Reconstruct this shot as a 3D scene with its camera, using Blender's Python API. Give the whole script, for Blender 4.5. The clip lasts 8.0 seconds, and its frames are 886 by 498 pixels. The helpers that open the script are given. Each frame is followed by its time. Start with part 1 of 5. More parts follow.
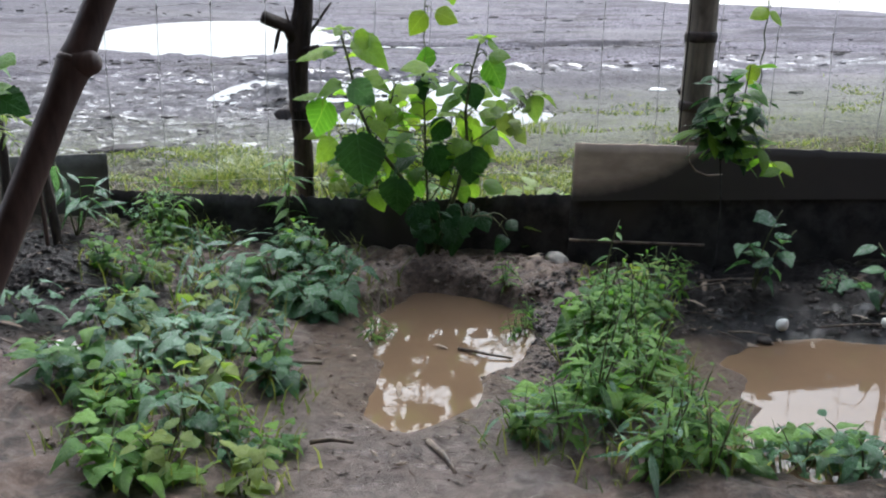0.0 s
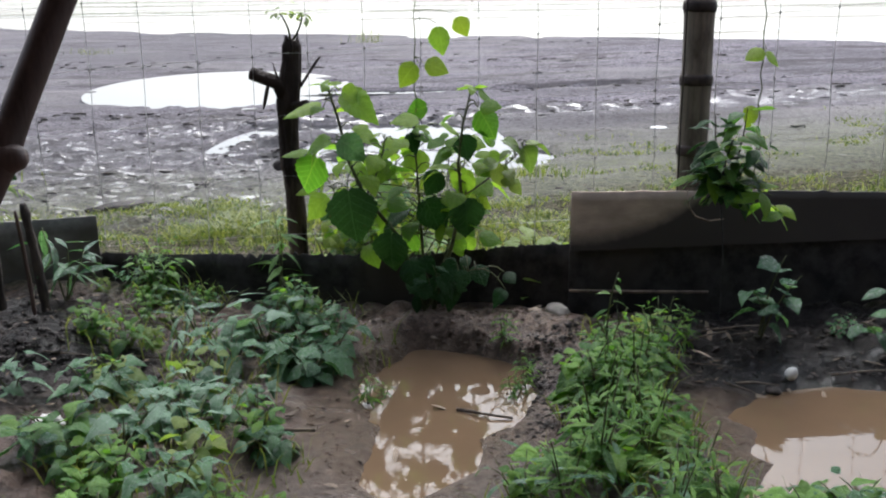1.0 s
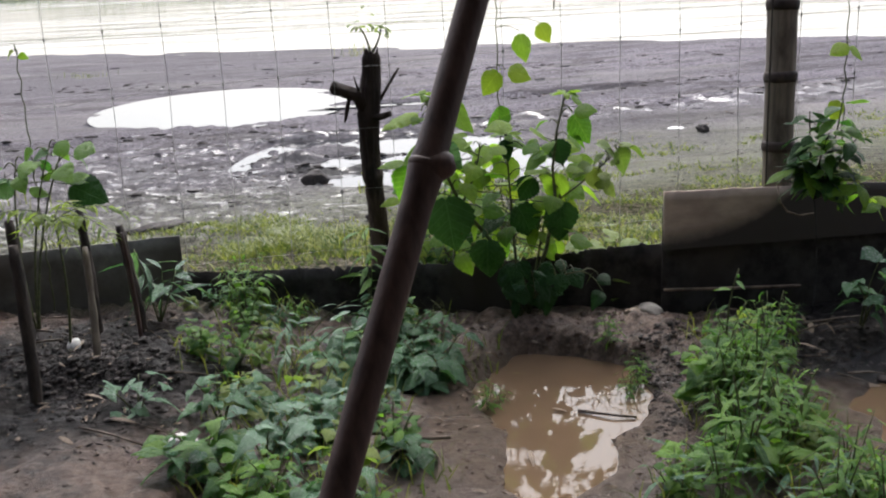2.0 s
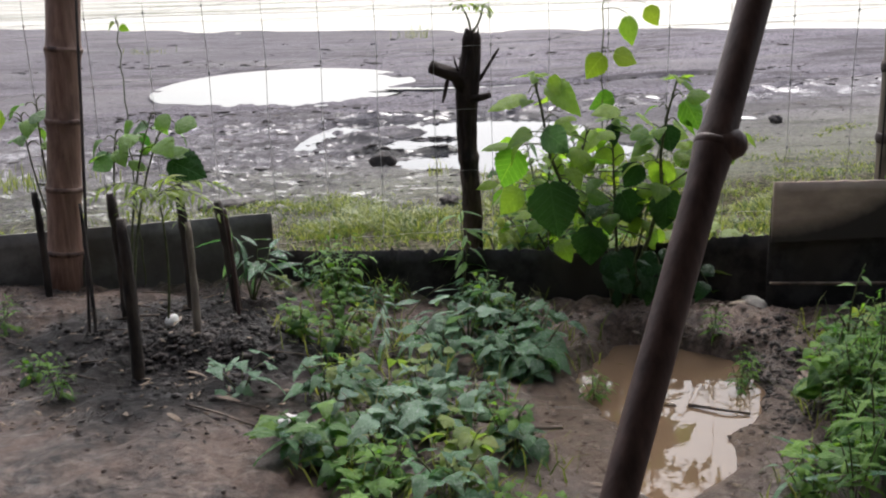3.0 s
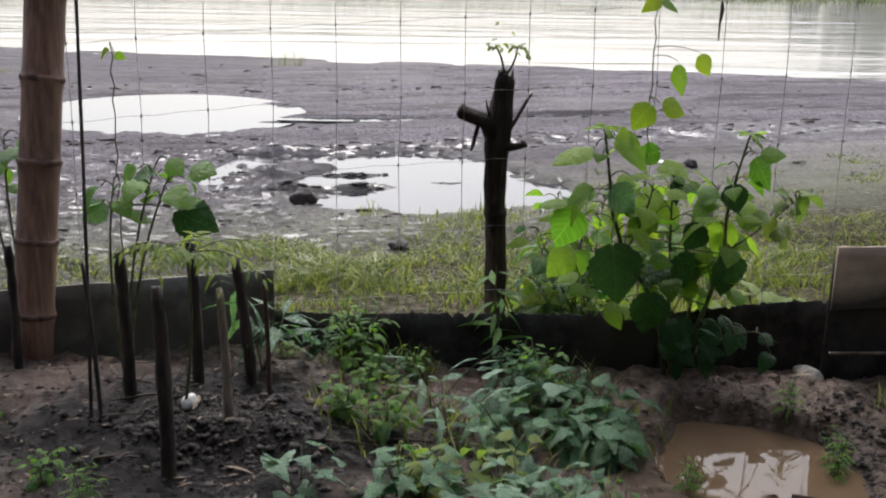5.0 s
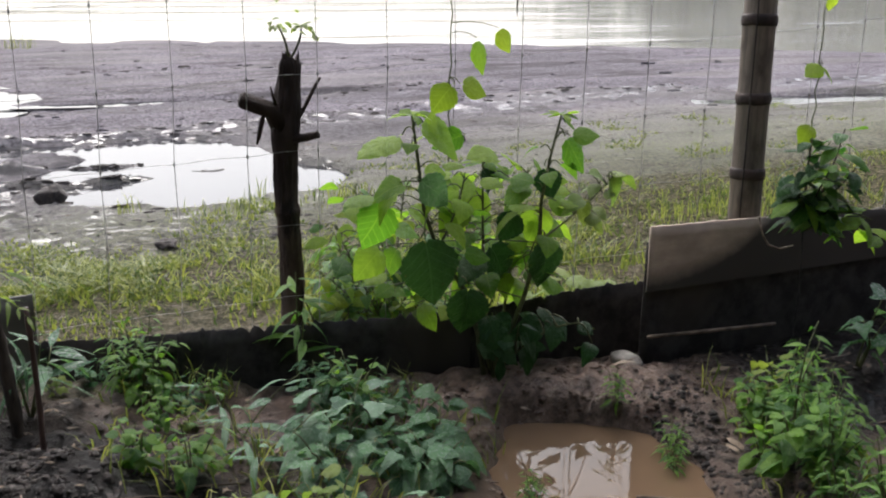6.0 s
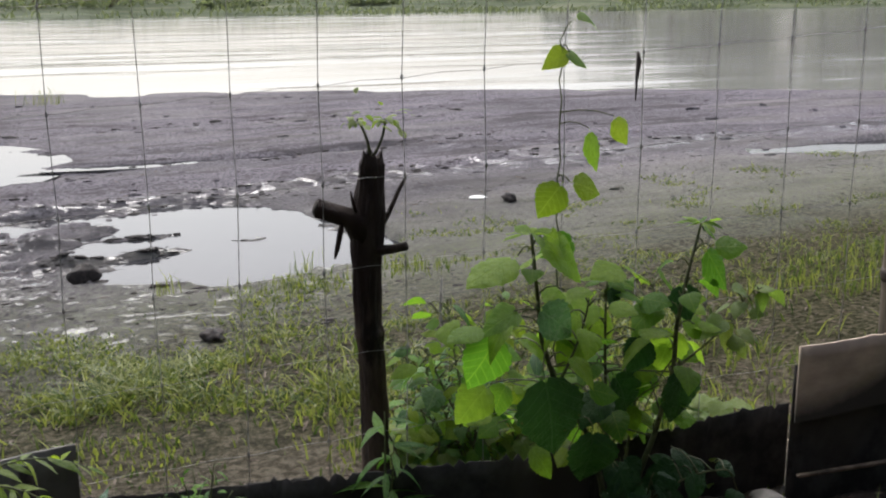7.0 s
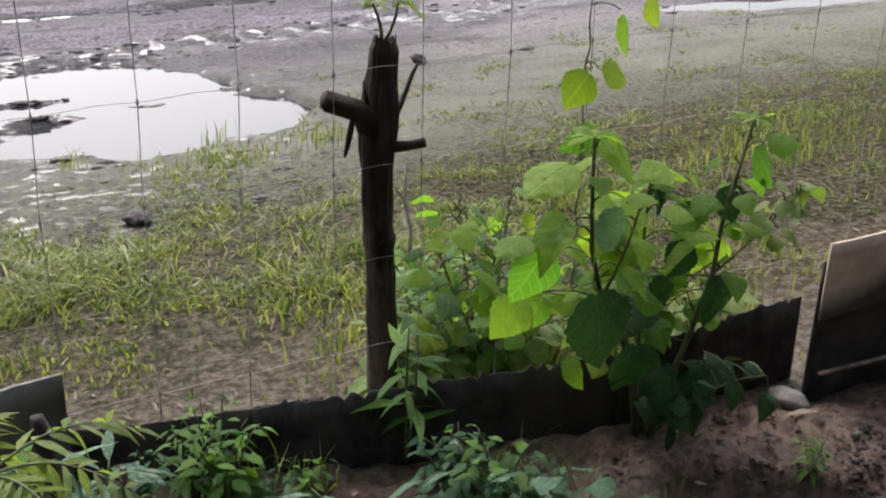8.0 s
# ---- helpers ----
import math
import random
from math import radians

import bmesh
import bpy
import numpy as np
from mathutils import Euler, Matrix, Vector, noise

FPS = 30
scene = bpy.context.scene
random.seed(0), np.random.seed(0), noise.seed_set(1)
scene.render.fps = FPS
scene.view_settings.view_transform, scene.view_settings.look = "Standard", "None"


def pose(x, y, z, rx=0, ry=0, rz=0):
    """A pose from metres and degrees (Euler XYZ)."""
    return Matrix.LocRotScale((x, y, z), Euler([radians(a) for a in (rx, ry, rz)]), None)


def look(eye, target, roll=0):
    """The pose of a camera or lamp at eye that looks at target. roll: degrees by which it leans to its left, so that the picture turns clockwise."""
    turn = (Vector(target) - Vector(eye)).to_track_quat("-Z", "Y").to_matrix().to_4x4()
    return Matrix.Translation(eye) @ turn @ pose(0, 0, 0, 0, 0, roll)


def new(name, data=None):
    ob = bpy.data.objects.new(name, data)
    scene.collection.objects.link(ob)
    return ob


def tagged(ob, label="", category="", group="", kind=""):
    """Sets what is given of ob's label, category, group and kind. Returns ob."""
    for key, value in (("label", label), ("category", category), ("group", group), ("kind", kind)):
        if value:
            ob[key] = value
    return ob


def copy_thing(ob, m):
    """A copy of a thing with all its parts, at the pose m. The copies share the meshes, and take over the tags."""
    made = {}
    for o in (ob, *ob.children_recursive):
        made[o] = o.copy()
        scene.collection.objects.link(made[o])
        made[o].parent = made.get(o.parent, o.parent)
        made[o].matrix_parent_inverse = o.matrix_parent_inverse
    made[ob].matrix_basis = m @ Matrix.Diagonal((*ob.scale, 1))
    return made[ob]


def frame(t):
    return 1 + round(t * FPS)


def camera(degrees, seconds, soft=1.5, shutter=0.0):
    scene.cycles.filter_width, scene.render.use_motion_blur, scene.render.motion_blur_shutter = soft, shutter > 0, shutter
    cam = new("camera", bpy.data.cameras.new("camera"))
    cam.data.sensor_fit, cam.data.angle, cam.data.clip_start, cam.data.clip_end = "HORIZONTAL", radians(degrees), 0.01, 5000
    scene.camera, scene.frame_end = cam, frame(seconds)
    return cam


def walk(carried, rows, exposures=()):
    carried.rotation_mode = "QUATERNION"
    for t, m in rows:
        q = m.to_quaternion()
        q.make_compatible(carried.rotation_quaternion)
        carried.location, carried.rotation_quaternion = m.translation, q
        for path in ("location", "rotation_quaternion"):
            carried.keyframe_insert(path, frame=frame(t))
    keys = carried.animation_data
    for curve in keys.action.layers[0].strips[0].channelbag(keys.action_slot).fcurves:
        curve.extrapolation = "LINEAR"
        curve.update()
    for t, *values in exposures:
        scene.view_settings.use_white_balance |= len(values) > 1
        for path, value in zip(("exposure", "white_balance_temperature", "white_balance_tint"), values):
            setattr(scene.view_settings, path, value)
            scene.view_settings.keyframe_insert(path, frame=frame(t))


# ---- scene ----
cam = camera(44.8, 8.0, soft=2.1)

EXPOSURES = [(0, 1.43, 5800, 6), (0.5, 1.28, 5900, 7), (1, 1.2, 6000, 8), (2.5, 1.12, 6300, 11), (3, 1.12, 6300, 11), (3.5, 1.12, 6300, 11), (4, 0.83, 6150, 11), (5.5, 1.05, 6350, 11), (6.1, 1.2, 6350, 11), (6.5, 1.12, 6350, 11), (7, 0.75, 6300, 10), (7.5, 0.8, 6300, 10), (8, 1.3, 6400, 13)]
PATH = [
    (0, (-0.042, 0.056, 1.052), (-0.04, 1.955, 0.425), 1.1),
    (0.5, (-0.027, 0.107, 1.059), (0.032, 2.019, 0.474), 0.1),
    (1, (-0.01, 0.132, 1.068), (-0.024, 2.054, 0.512), -0.8),
    (1.2, (-0.02, 0.132, 1.072), (-0.06, 2.054, 0.516), -1.2),
    (2.3, (-0.39, 0.112, 1.074), (-0.35, 2.035, 0.54), -3.2),
    (2.5, (-0.401, 0.128, 1.083), (-0.382, 2.051, 0.534), -3.3),
    (3, (-0.466, 0.168, 1.063), (-0.516, 2.087, 0.5), -1.8),
    (3.5, (-0.524, 0.252, 1.059), (-0.575, 2.181, 0.536), -1.7),
    (4, (-0.628, 0.36, 1.069), (-0.699, 2.309, 0.626), -0.6),
    (4.2, (-0.652, 0.361, 1.06), (-0.734, 2.311, 0.624), 0.2),
    (5.3, (-1.0, 0.568, 1.08), (-0.563, 2.444, 0.543), 1.7),
    (5.5, (-0.992, 0.614, 1.096), (-0.444, 2.461, 0.56), 1.9),
    (6, (-0.99, 0.767, 1.059), (-0.303, 2.563, 0.508), 1.0),
    (6.3, (-1.0, 0.895, 1.05), (-0.285, 2.697, 0.558), 0.9),
    (6.5, (-0.985, 1.014, 1.072), (-0.245, 2.816, 0.618), 1.0),
    (6.8, (-1.01, 1.13, 1.117), (-0.285, 2.945, 0.669), 0.8),
    (7, (-1.006, 1.197, 1.127), (-0.355, 3.025, 0.644), -0.3),
    (7.3, (-1.055, 1.284, 1.108), (-0.433, 3.118, 0.604), -0.2),
    (7.5, (-1.102, 1.33, 1.122), (-0.428, 3.137, 0.593), -0.2),
    (7.7, (-1.135, 1.4, 1.118), (-0.37, 3.172, 0.547), 0.7),
    (8, (-1.193, 1.5, 1.155), (-0.337, 3.148, 0.411), 1.4),
]
walk(cam, [(t, look(eye, target, roll)) for t, eye, target, roll in PATH], exposures=EXPOSURES)


# ---- world and sun: bright overcast sky, brightest beyond the river ----
world = bpy.data.worlds.new("overcast_sky")
scene.world = world
world.use_nodes = True
wn = world.node_tree
for n in list(wn.nodes):
    wn.nodes.remove(n)
sky = wn.nodes.new("ShaderNodeTexSky")
sky.sky_type = "NISHITA"
sky.sun_disc = False
sky.sun_elevation = radians(51)
sky.sun_rotation = radians(2)
sky.air_density, sky.dust_density, sky.ozone_density = 1.0, 6.0, 1.5
desat = wn.nodes.new("ShaderNodeHueSaturation")
desat.inputs["Saturation"].default_value = 0.5
backg = wn.nodes.new("ShaderNodeBackground")
backg.inputs["Strength"].default_value = 0.15
wout = wn.nodes.new("ShaderNodeOutputWorld")
wn.links.new(sky.outputs[0], desat.inputs["Color"])
wn.links.new(desat.outputs[0], backg.inputs[0])
wn.links.new(backg.outputs[0], wout.inputs[0])

sun = new("sun", bpy.data.lights.new("sun", "SUN"))
sun.data.energy, sun.data.angle, sun.data.color = 0.6, radians(30), (1.0, 0.97, 0.94)
sun.matrix_world = look((0.4, 13.2, 16.3), (0, 0, 0))


# ---- small helpers ----
def clamp01(a):
    return np.clip(a, 0.0, 1.0)


def sstep(a, b, x):
    t = clamp01((x - a) / (b - a))
    return t * t * (3 - 2 * t)


LATTICE = np.random.RandomState(11).rand(256, 256)


def vnoise(x, y):
    """Smooth value noise in 0..1 of arrays x, y."""
    xi, yi = np.floor(x).astype(int), np.floor(y).astype(int)
    fx, fy = x - xi, y - yi
    fx, fy = fx * fx * (3 - 2 * fx), fy * fy * (3 - 2 * fy)
    a, b = LATTICE[xi % 256, yi % 256], LATTICE[(xi + 1) % 256, yi % 256]
    c, d = LATTICE[xi % 256, (yi + 1) % 256], LATTICE[(xi + 1) % 256, (yi + 1) % 256]
    return (a * (1 - fx) + b * fx) * (1 - fy) + (c * (1 - fx) + d * fx) * fy


def fbm(x, y, octaves=4):
    total, amp, norm = 0.0, 1.0, 0.0
    for k in range(octaves):
        total = total + amp * vnoise(x * 2 ** k + 17.3 * k, y * 2 ** k + 5.7 * k)
        norm, amp = norm + amp, amp * 0.5
    return total / norm


def mesh_of(name, verts, faces, smooth=True):
    me = bpy.data.meshes.new(name)
    me.from_pydata([tuple(v) for v in verts], [], faces)
    if smooth:
        me.polygons.foreach_set("use_smooth", [True] * len(me.polygons))
    me.update()
    return me


def root(name, base, label="", category="", group="", kind=""):
    ob = new(name)
    ob.empty_display_size = 0.05
    ob.location = base
    return tagged(ob, label, category, group, kind)


def hang(ob, parent, m=None):
    """Make ob a part of parent; m is its pose in the world."""
    ob.parent = parent
    ob.matrix_parent_inverse = Matrix.Translation(parent.location).inverted() if parent.parent is None else Matrix()
    if m is not None:
        ob.matrix_basis = m
    return ob


def part(name, me, material, parent=None, label=""):
    ob = new(name, me)
    if material and not me.materials:
        me.materials.append(material)
    if parent:
        hang(ob, parent)
    return tagged(ob, label) if label else ob


def tube(points, radii, seg=8, cap=True, squash=1.0):
    """Vertices and faces of a tapered tube along points."""
    pts = [Vector(p) for p in points]
    verts, faces = [], []
    side = None
    for i, p in enumerate(pts):
        t = (pts[min(i + 1, len(pts) - 1)] - pts[max(i - 1, 0)]).normalized()
        if side is None:
            side = t.cross(Vector((0.31, 0.2, 0.93))).normalized() if abs(t.z) < 0.95 else t.cross(Vector((0, 1, 0))).normalized()
        side = (side - t * side.dot(t)).normalized()
        other = t.cross(side)
        for k in range(seg):
            a = 2 * math.pi * k / seg
            verts.append(p + radii[i] * (math.cos(a) * side + squash * math.sin(a) * other))
    for i in range(len(pts) - 1):
        for k in range(seg):
            a, b = i * seg + k, i * seg + (k + 1) % seg
            faces.append((a, b, b + seg, a + seg))
    if cap:
        faces.append(tuple(range(seg))[::-1])
        faces.append(tuple((len(pts) - 1) * seg + k for k in range(seg)))
    return verts, faces


def joined(chunks):
    verts, faces = [], []
    for v, f in chunks:
        o = len(verts)
        verts += list(v)
        faces += [tuple(i + o for i in q) for q in f]
    return verts, faces


def bend(a, b, sag, n=6):
    """Points from a to b, bowed by the vector sag in the middle."""
    a, b, s = Vector(a), Vector(b), Vector(sag)
    return [a.lerp(b, i / n) + s * (4 * (i / n) * (1 - i / n)) for i in range(n + 1)]


# ---- materials ----
def shader(name):
    m = bpy.data.materials.new(name)
    m.use_nodes = True
    return m, m.node_tree, m.node_tree.nodes["Principled BSDF"]


def add(nt, kind, **values):
    n = nt.nodes.new(kind)
    for k, v in values.items():
        n.inputs[k].default_value = v
    return n


def coords(nt, scale=(1, 1, 1), world_space=True):
    mp = add(nt, "ShaderNodeMapping")
    mp.inputs["Scale"].default_value = scale
    if world_space:
        src = nt.nodes.new("ShaderNodeNewGeometry").outputs["Position"]
    else:
        src = nt.nodes.new("ShaderNodeTexCoord").outputs["Object"]
    nt.links.new(src, mp.inputs["Vector"])
    return mp.outputs[0]


def noise_tex(nt, vec, scale, detail=6.0, rough=0.6):
    n = add(nt, "ShaderNodeTexNoise", Scale=scale, Detail=detail, Roughness=rough)
    nt.links.new(vec, n.inputs["Vector"])
    return n.outputs["Fac"]


def ramp(nt, fac, stops):
    r = nt.nodes.new("ShaderNodeValToRGB")
    els = r.color_ramp.elements
    while len(els) < len(stops):
        els.new(0.5)
    for e, (p, c) in zip(els, stops):
        e.position, e.color = p, (*c, 1) if len(c) == 3 else c
    nt.links.new(fac, r.inputs[0])
    return r.outputs[0]


def span(nt, fac, a, b, lo, hi):
    """Map fac from a..b to lo..hi, clamped."""
    m = nt.nodes.new("ShaderNodeMapRange")
    for k, v in zip(("From Min", "From Max", "To Min", "To Max"), (a, b, lo, hi)):
        m.inputs[k].default_value = v
    nt.links.new(fac, m.inputs["Value"])
    return m.outputs[0]


def mixed(nt, fac, a, b, blend="MIX"):
    m = nt.nodes.new("ShaderNodeMix")
    m.data_type, m.blend_type = "RGBA", blend
    for sock, v in ((m.inputs[0], fac), (m.inputs[6], a), (m.inputs[7], b)):
        if isinstance(v, (int, float)):
            sock.default_value = v
        elif isinstance(v, tuple):
            sock.default_value = (*v, 1)
        else:
            nt.links.new(v, sock)
    return m.outputs[2]


def relief(nt, bsdf, height, strength, distance):
    b = add(nt, "ShaderNodeBump", Strength=strength, Distance=distance)
    nt.links.new(height, b.inputs["Height"])
    nt.links.new(b.outputs[0], bsdf.inputs["Normal"])


def surface(name, dark, light, scale=12.0, rough=(0.5, 0.8), bump=0.4, depth=0.004, stretch=(1, 1, 1), stain=None, spread=(0.4, 0.6), world_space=False, metal=0.0, spec=0.28):
    """A grained, stained surface: two noises for colour, one for gloss and relief."""
    m, nt, b = shader(name)
    v = coords(nt, stretch, world_space)
    n1 = noise_tex(nt, v, scale, 8, 0.65)
    n2 = noise_tex(nt, v, scale * 0.22, 3, 0.5)
    col = ramp(nt, n1, [(spread[0], dark), (spread[1], light)])
    if stain:
        col = mixed(nt, span(nt, n2, 0.48, 0.62, 0, 0.85), col, stain)
    info = nt.nodes.new("ShaderNodeObjectInfo")
    hsv = nt.nodes.new("ShaderNodeHueSaturation")
    nt.links.new(span(nt, info.outputs["Random"], 0, 1, 0.8, 1.2), hsv.inputs["Value"])
    nt.links.new(col, hsv.inputs["Color"])
    nt.links.new(hsv.outputs[0], b.inputs["Base Color"])
    nt.links.new(span(nt, n1, 0.3, 0.7, *rough), b.inputs["Roughness"])
    b.inputs["Metallic"].default_value = metal
    b.inputs["Specular IOR Level"].default_value = spec
    relief(nt, b, noise_tex(nt, v, scale * 2.5, 8, 0.7), bump, depth)
    return m


def maths(nt, op, a, b=None, c=None):
    n = nt.nodes.new("ShaderNodeMath")
    n.operation = op
    for sock, v in zip(n.inputs, (a, b, c)):
        if v is None:
            continue
        if isinstance(v, (int, float)):
            sock.default_value = v
        else:
            nt.links.new(v, sock)
    return n.outputs[0]


def foliage(name, dark, light, glow=0.4, gloss=0.45, veins=True, spec=0.5):
    """A leaf: mottled green with pale veins, part of the light passes through, slight waxy gloss."""
    m, nt, b = shader(name)
    v = coords(nt, (1, 1, 1), False)
    n1 = noise_tex(nt, v, 5 if veins else 60, 5, 0.65)
    info = nt.nodes.new("ShaderNodeObjectInfo")
    geo = nt.nodes.new("ShaderNodeNewGeometry")
    tone = maths(nt, "FRACT", maths(nt, "ADD", info.outputs["Random"], geo.outputs["Random Per Island"]))
    base = mixed(nt, tone, dark, light)
    col = mixed(nt, span(nt, n1, 0.4, 0.7, 0, 0.35), base, tuple(0.6 * c for c in dark))
    if veins:
        sep = nt.nodes.new("ShaderNodeSeparateXYZ")
        nt.links.new(v, sep.inputs[0])
        side = maths(nt, "ABSOLUTE", sep.outputs["X"])
        wave = maths(nt, "SINE", maths(nt, "MULTIPLY", maths(nt, "MULTIPLY_ADD", side, -0.7, sep.outputs["Y"]), 46.0))
        rib = maths(nt, "MAXIMUM", span(nt, side, 0.006, 0.018, 1, 0), span(nt, wave, 0.86, 1.0, 0, 0.7))
        col = mixed(nt, maths(nt, "MULTIPLY", rib, 0.2), col, tuple(min(1, 1.5 * c + 0.03) for c in light))
        relief(nt, b, maths(nt, "ADD", maths(nt, "MULTIPLY", rib, -0.6), n1), 0.6, 0.03)
        # brown spots and nibbled margins on some leaves
        spots = span(nt, noise_tex(nt, v, 9, 2, 0.5), 0.7, 0.74, 0, 0.6)
        col = mixed(nt, maths(nt, "MULTIPLY", spots, span(nt, info.outputs["Random"], 0.5, 0.8, 0, 1)), col, (0.1, 0.075, 0.03))
    nt.links.new(col, b.inputs["Base Color"])
    nt.links.new(span(nt, n1, 0.3, 0.7, gloss - 0.14, gloss + 0.1), b.inputs["Roughness"])
    b.inputs["Specular IOR Level"].default_value = spec
    tr = nt.nodes.new("ShaderNodeBsdfTranslucent")
    nt.links.new(mixed(nt, 1.0, col, (1.25, 1.3, 0.7), "MULTIPLY"), tr.inputs["Color"])
    mx = nt.nodes.new("ShaderNodeMixShader")
    mx.inputs[0].default_value = glow
    nt.links.new(b.outputs[0], mx.inputs[1])
    nt.links.new(tr.outputs[0], mx.inputs[2])
    nt.links.new(mx.outputs[0], nt.nodes["Material Output"].inputs["Surface"])
    return m


def ground_material():
    """Wet clay in the garden, grey river mud outside, thin turf behind the fence, meadow on the far bank."""
    m, nt, b = shader("wet_mud")
    v = coords(nt)
    sep = nt.nodes.new("ShaderNodeSeparateXYZ")
    nt.links.new(v, sep.inputs[0])
    px, py = sep.outputs["X"], sep.outputs["Y"]
    grit = noise_tex(nt, v, 110, 6, 0.7)
    fine = noise_tex(nt, v, 38, 9, 0.72)
    mid = noise_tex(nt, v, 7, 6, 0.6)
    wide = noise_tex(nt, v, 1.6, 4, 0.55)
    # garden: grey-brown clay, redder where it was dug, black by the east sheet and stakes
    garden = ramp(nt, fine, [(0.41, (0.016, 0.012, 0.01)), (0.48, (0.055, 0.039, 0.032)), (0.56, (0.1, 0.074, 0.061)), (0.66, (0.19, 0.15, 0.128))])
    garden = mixed(nt, span(nt, mid, 0.42, 0.6, 0, 0.6), garden, mixed(nt, fine, (0.06, 0.036, 0.026), (0.17, 0.11, 0.082)))
    dug = maths(nt, "MULTIPLY", span(nt, maths(nt, "MULTIPLY_ADD", mid, 0.2, py), 2.62, 2.76, 0, 1), maths(nt, "MULTIPLY", span(nt, px, -0.35, -0.2, 0, 1), span(nt, px, 0.38, 0.5, 1, 0)))
    garden = mixed(nt, maths(nt, "MULTIPLY", dug, 0.8), garden, mixed(nt, span(nt, fine, 0.4, 0.62, 0, 1), (0.05, 0.034, 0.027), (0.2, 0.138, 0.108)))
    def round_(cx, cy, rx, ry):
        a, c = maths(nt, "DIVIDE", maths(nt, "SUBTRACT", px, cx), rx), maths(nt, "DIVIDE", maths(nt, "SUBTRACT", py, cy), ry)
        r = maths(nt, "SQRT", maths(nt, "ADD", maths(nt, "MULTIPLY", a, a), maths(nt, "MULTIPLY", c, c)))
        return span(nt, maths(nt, "MULTIPLY_ADD", mid, 0.5, r), 1.0, 1.3, 1, 0)
    mire = round_(-0.1, 1.86, 0.4, 0.34)
    garden = mixed(nt, maths(nt, "MULTIPLY", mire, 0.7), garden, mixed(nt, span(nt, fine, 0.4, 0.64, 0, 1), (0.09, 0.07, 0.061), (0.19, 0.158, 0.142)))
    slick = round_(1.02, 2.43, 0.5, 0.13)
    # fine orange-brown silt settled round the puddles
    silt = maths(nt, "MAXIMUM", round_(-0.11, 2.3, 0.28, 0.44), round_(0.85, 2.18, 0.45, 0.3))
    garden = mixed(nt, maths(nt, "MULTIPLY", silt, 0.85), garden, mixed(nt, span(nt, fine, 0.4, 0.62, 0, 1), (0.075, 0.05, 0.033), (0.135, 0.095, 0.066)))
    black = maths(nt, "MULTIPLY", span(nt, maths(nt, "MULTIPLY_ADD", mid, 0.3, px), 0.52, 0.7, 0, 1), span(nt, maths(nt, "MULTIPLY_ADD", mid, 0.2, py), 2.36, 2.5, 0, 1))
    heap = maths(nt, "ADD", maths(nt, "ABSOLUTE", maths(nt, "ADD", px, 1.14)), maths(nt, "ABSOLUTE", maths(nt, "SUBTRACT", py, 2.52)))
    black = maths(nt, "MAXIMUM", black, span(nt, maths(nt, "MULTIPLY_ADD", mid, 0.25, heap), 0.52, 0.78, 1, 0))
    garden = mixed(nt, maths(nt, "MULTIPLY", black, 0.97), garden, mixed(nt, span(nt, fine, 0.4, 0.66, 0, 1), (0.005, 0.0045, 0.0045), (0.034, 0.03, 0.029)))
    flat = ramp(nt, fine, [(0.38, (0.07, 0.061, 0.069)), (0.48, (0.155, 0.14, 0.156)), (0.6, (0.265, 0.243, 0.268))])
    streak = noise_tex(nt, coords(nt, (0.45, 2.4, 1)), 2.2, 8, 0.7)
    flat = mixed(nt, span(nt, streak, 0.515, 0.57, 0, 0.85), flat, mixed(nt, grit, (0.045, 0.04, 0.042), (0.11, 0.1, 0.1)))
    flat = mixed(nt, span(nt, noise_tex(nt, coords(nt, (0.3, 1.2, 1)), 1.1, 6, 0.65), 0.5, 0.62, 0, 0.55), flat, mixed(nt, fine, (0.16, 0.149, 0.147), (0.36, 0.335, 0.325)))
    # lower brightness towards the west is put into the mud's colour
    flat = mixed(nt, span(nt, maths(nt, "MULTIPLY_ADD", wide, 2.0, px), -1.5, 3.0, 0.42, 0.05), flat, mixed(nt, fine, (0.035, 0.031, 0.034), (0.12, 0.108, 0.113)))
    damp = maths(nt, "MULTIPLY", span(nt, maths(nt, "MULTIPLY_ADD", mid, 1.6, py), 7.6, 9.6, 0.55, 0), span(nt, px, -1.2, 0.3, 0.2, 1))
    flat = mixed(nt, damp, flat, mixed(nt, fine, (0.13, 0.127, 0.107), (0.31, 0.3, 0.26)))
    flat = mixed(nt, span(nt, noise_tex(nt, coords(nt, (0.2, 0.75, 1)), 1.3, 5, 0.6), 0.47, 0.6, 0, 0.5), flat, mixed(nt, fine, (0.05, 0.046, 0.05), (0.15, 0.14, 0.148)))
    turf = ramp(nt, fine, [(0.4, (0.024, 0.024, 0.012)), (0.49, (0.07, 0.068, 0.036)), (0.62, (0.19, 0.16, 0.112))])
    meadow = ramp(nt, noise_tex(nt, coords(nt, (0.35, 1, 1)), 0.5, 8, 0.7), [(0.36, (0.055, 0.066, 0.04)), (0.5, (0.1, 0.117, 0.072)), (0.64, (0.17, 0.176, 0.12))])
    bent = maths(nt, "MULTIPLY_ADD", px, 0.06, py)
    wob = maths(nt, "MULTIPLY_ADD", wide, 1.6, maths(nt, "MULTIPLY_ADD", px, -0.25, py))
    wob = maths(nt, "MULTIPLY_ADD", mid, 0.8, wob)
    # turf begins at the fence and thins out into the mud, further out to the east
    col = mixed(nt, span(nt, bent, 2.9, 3.0, 0, 1), garden, turf)
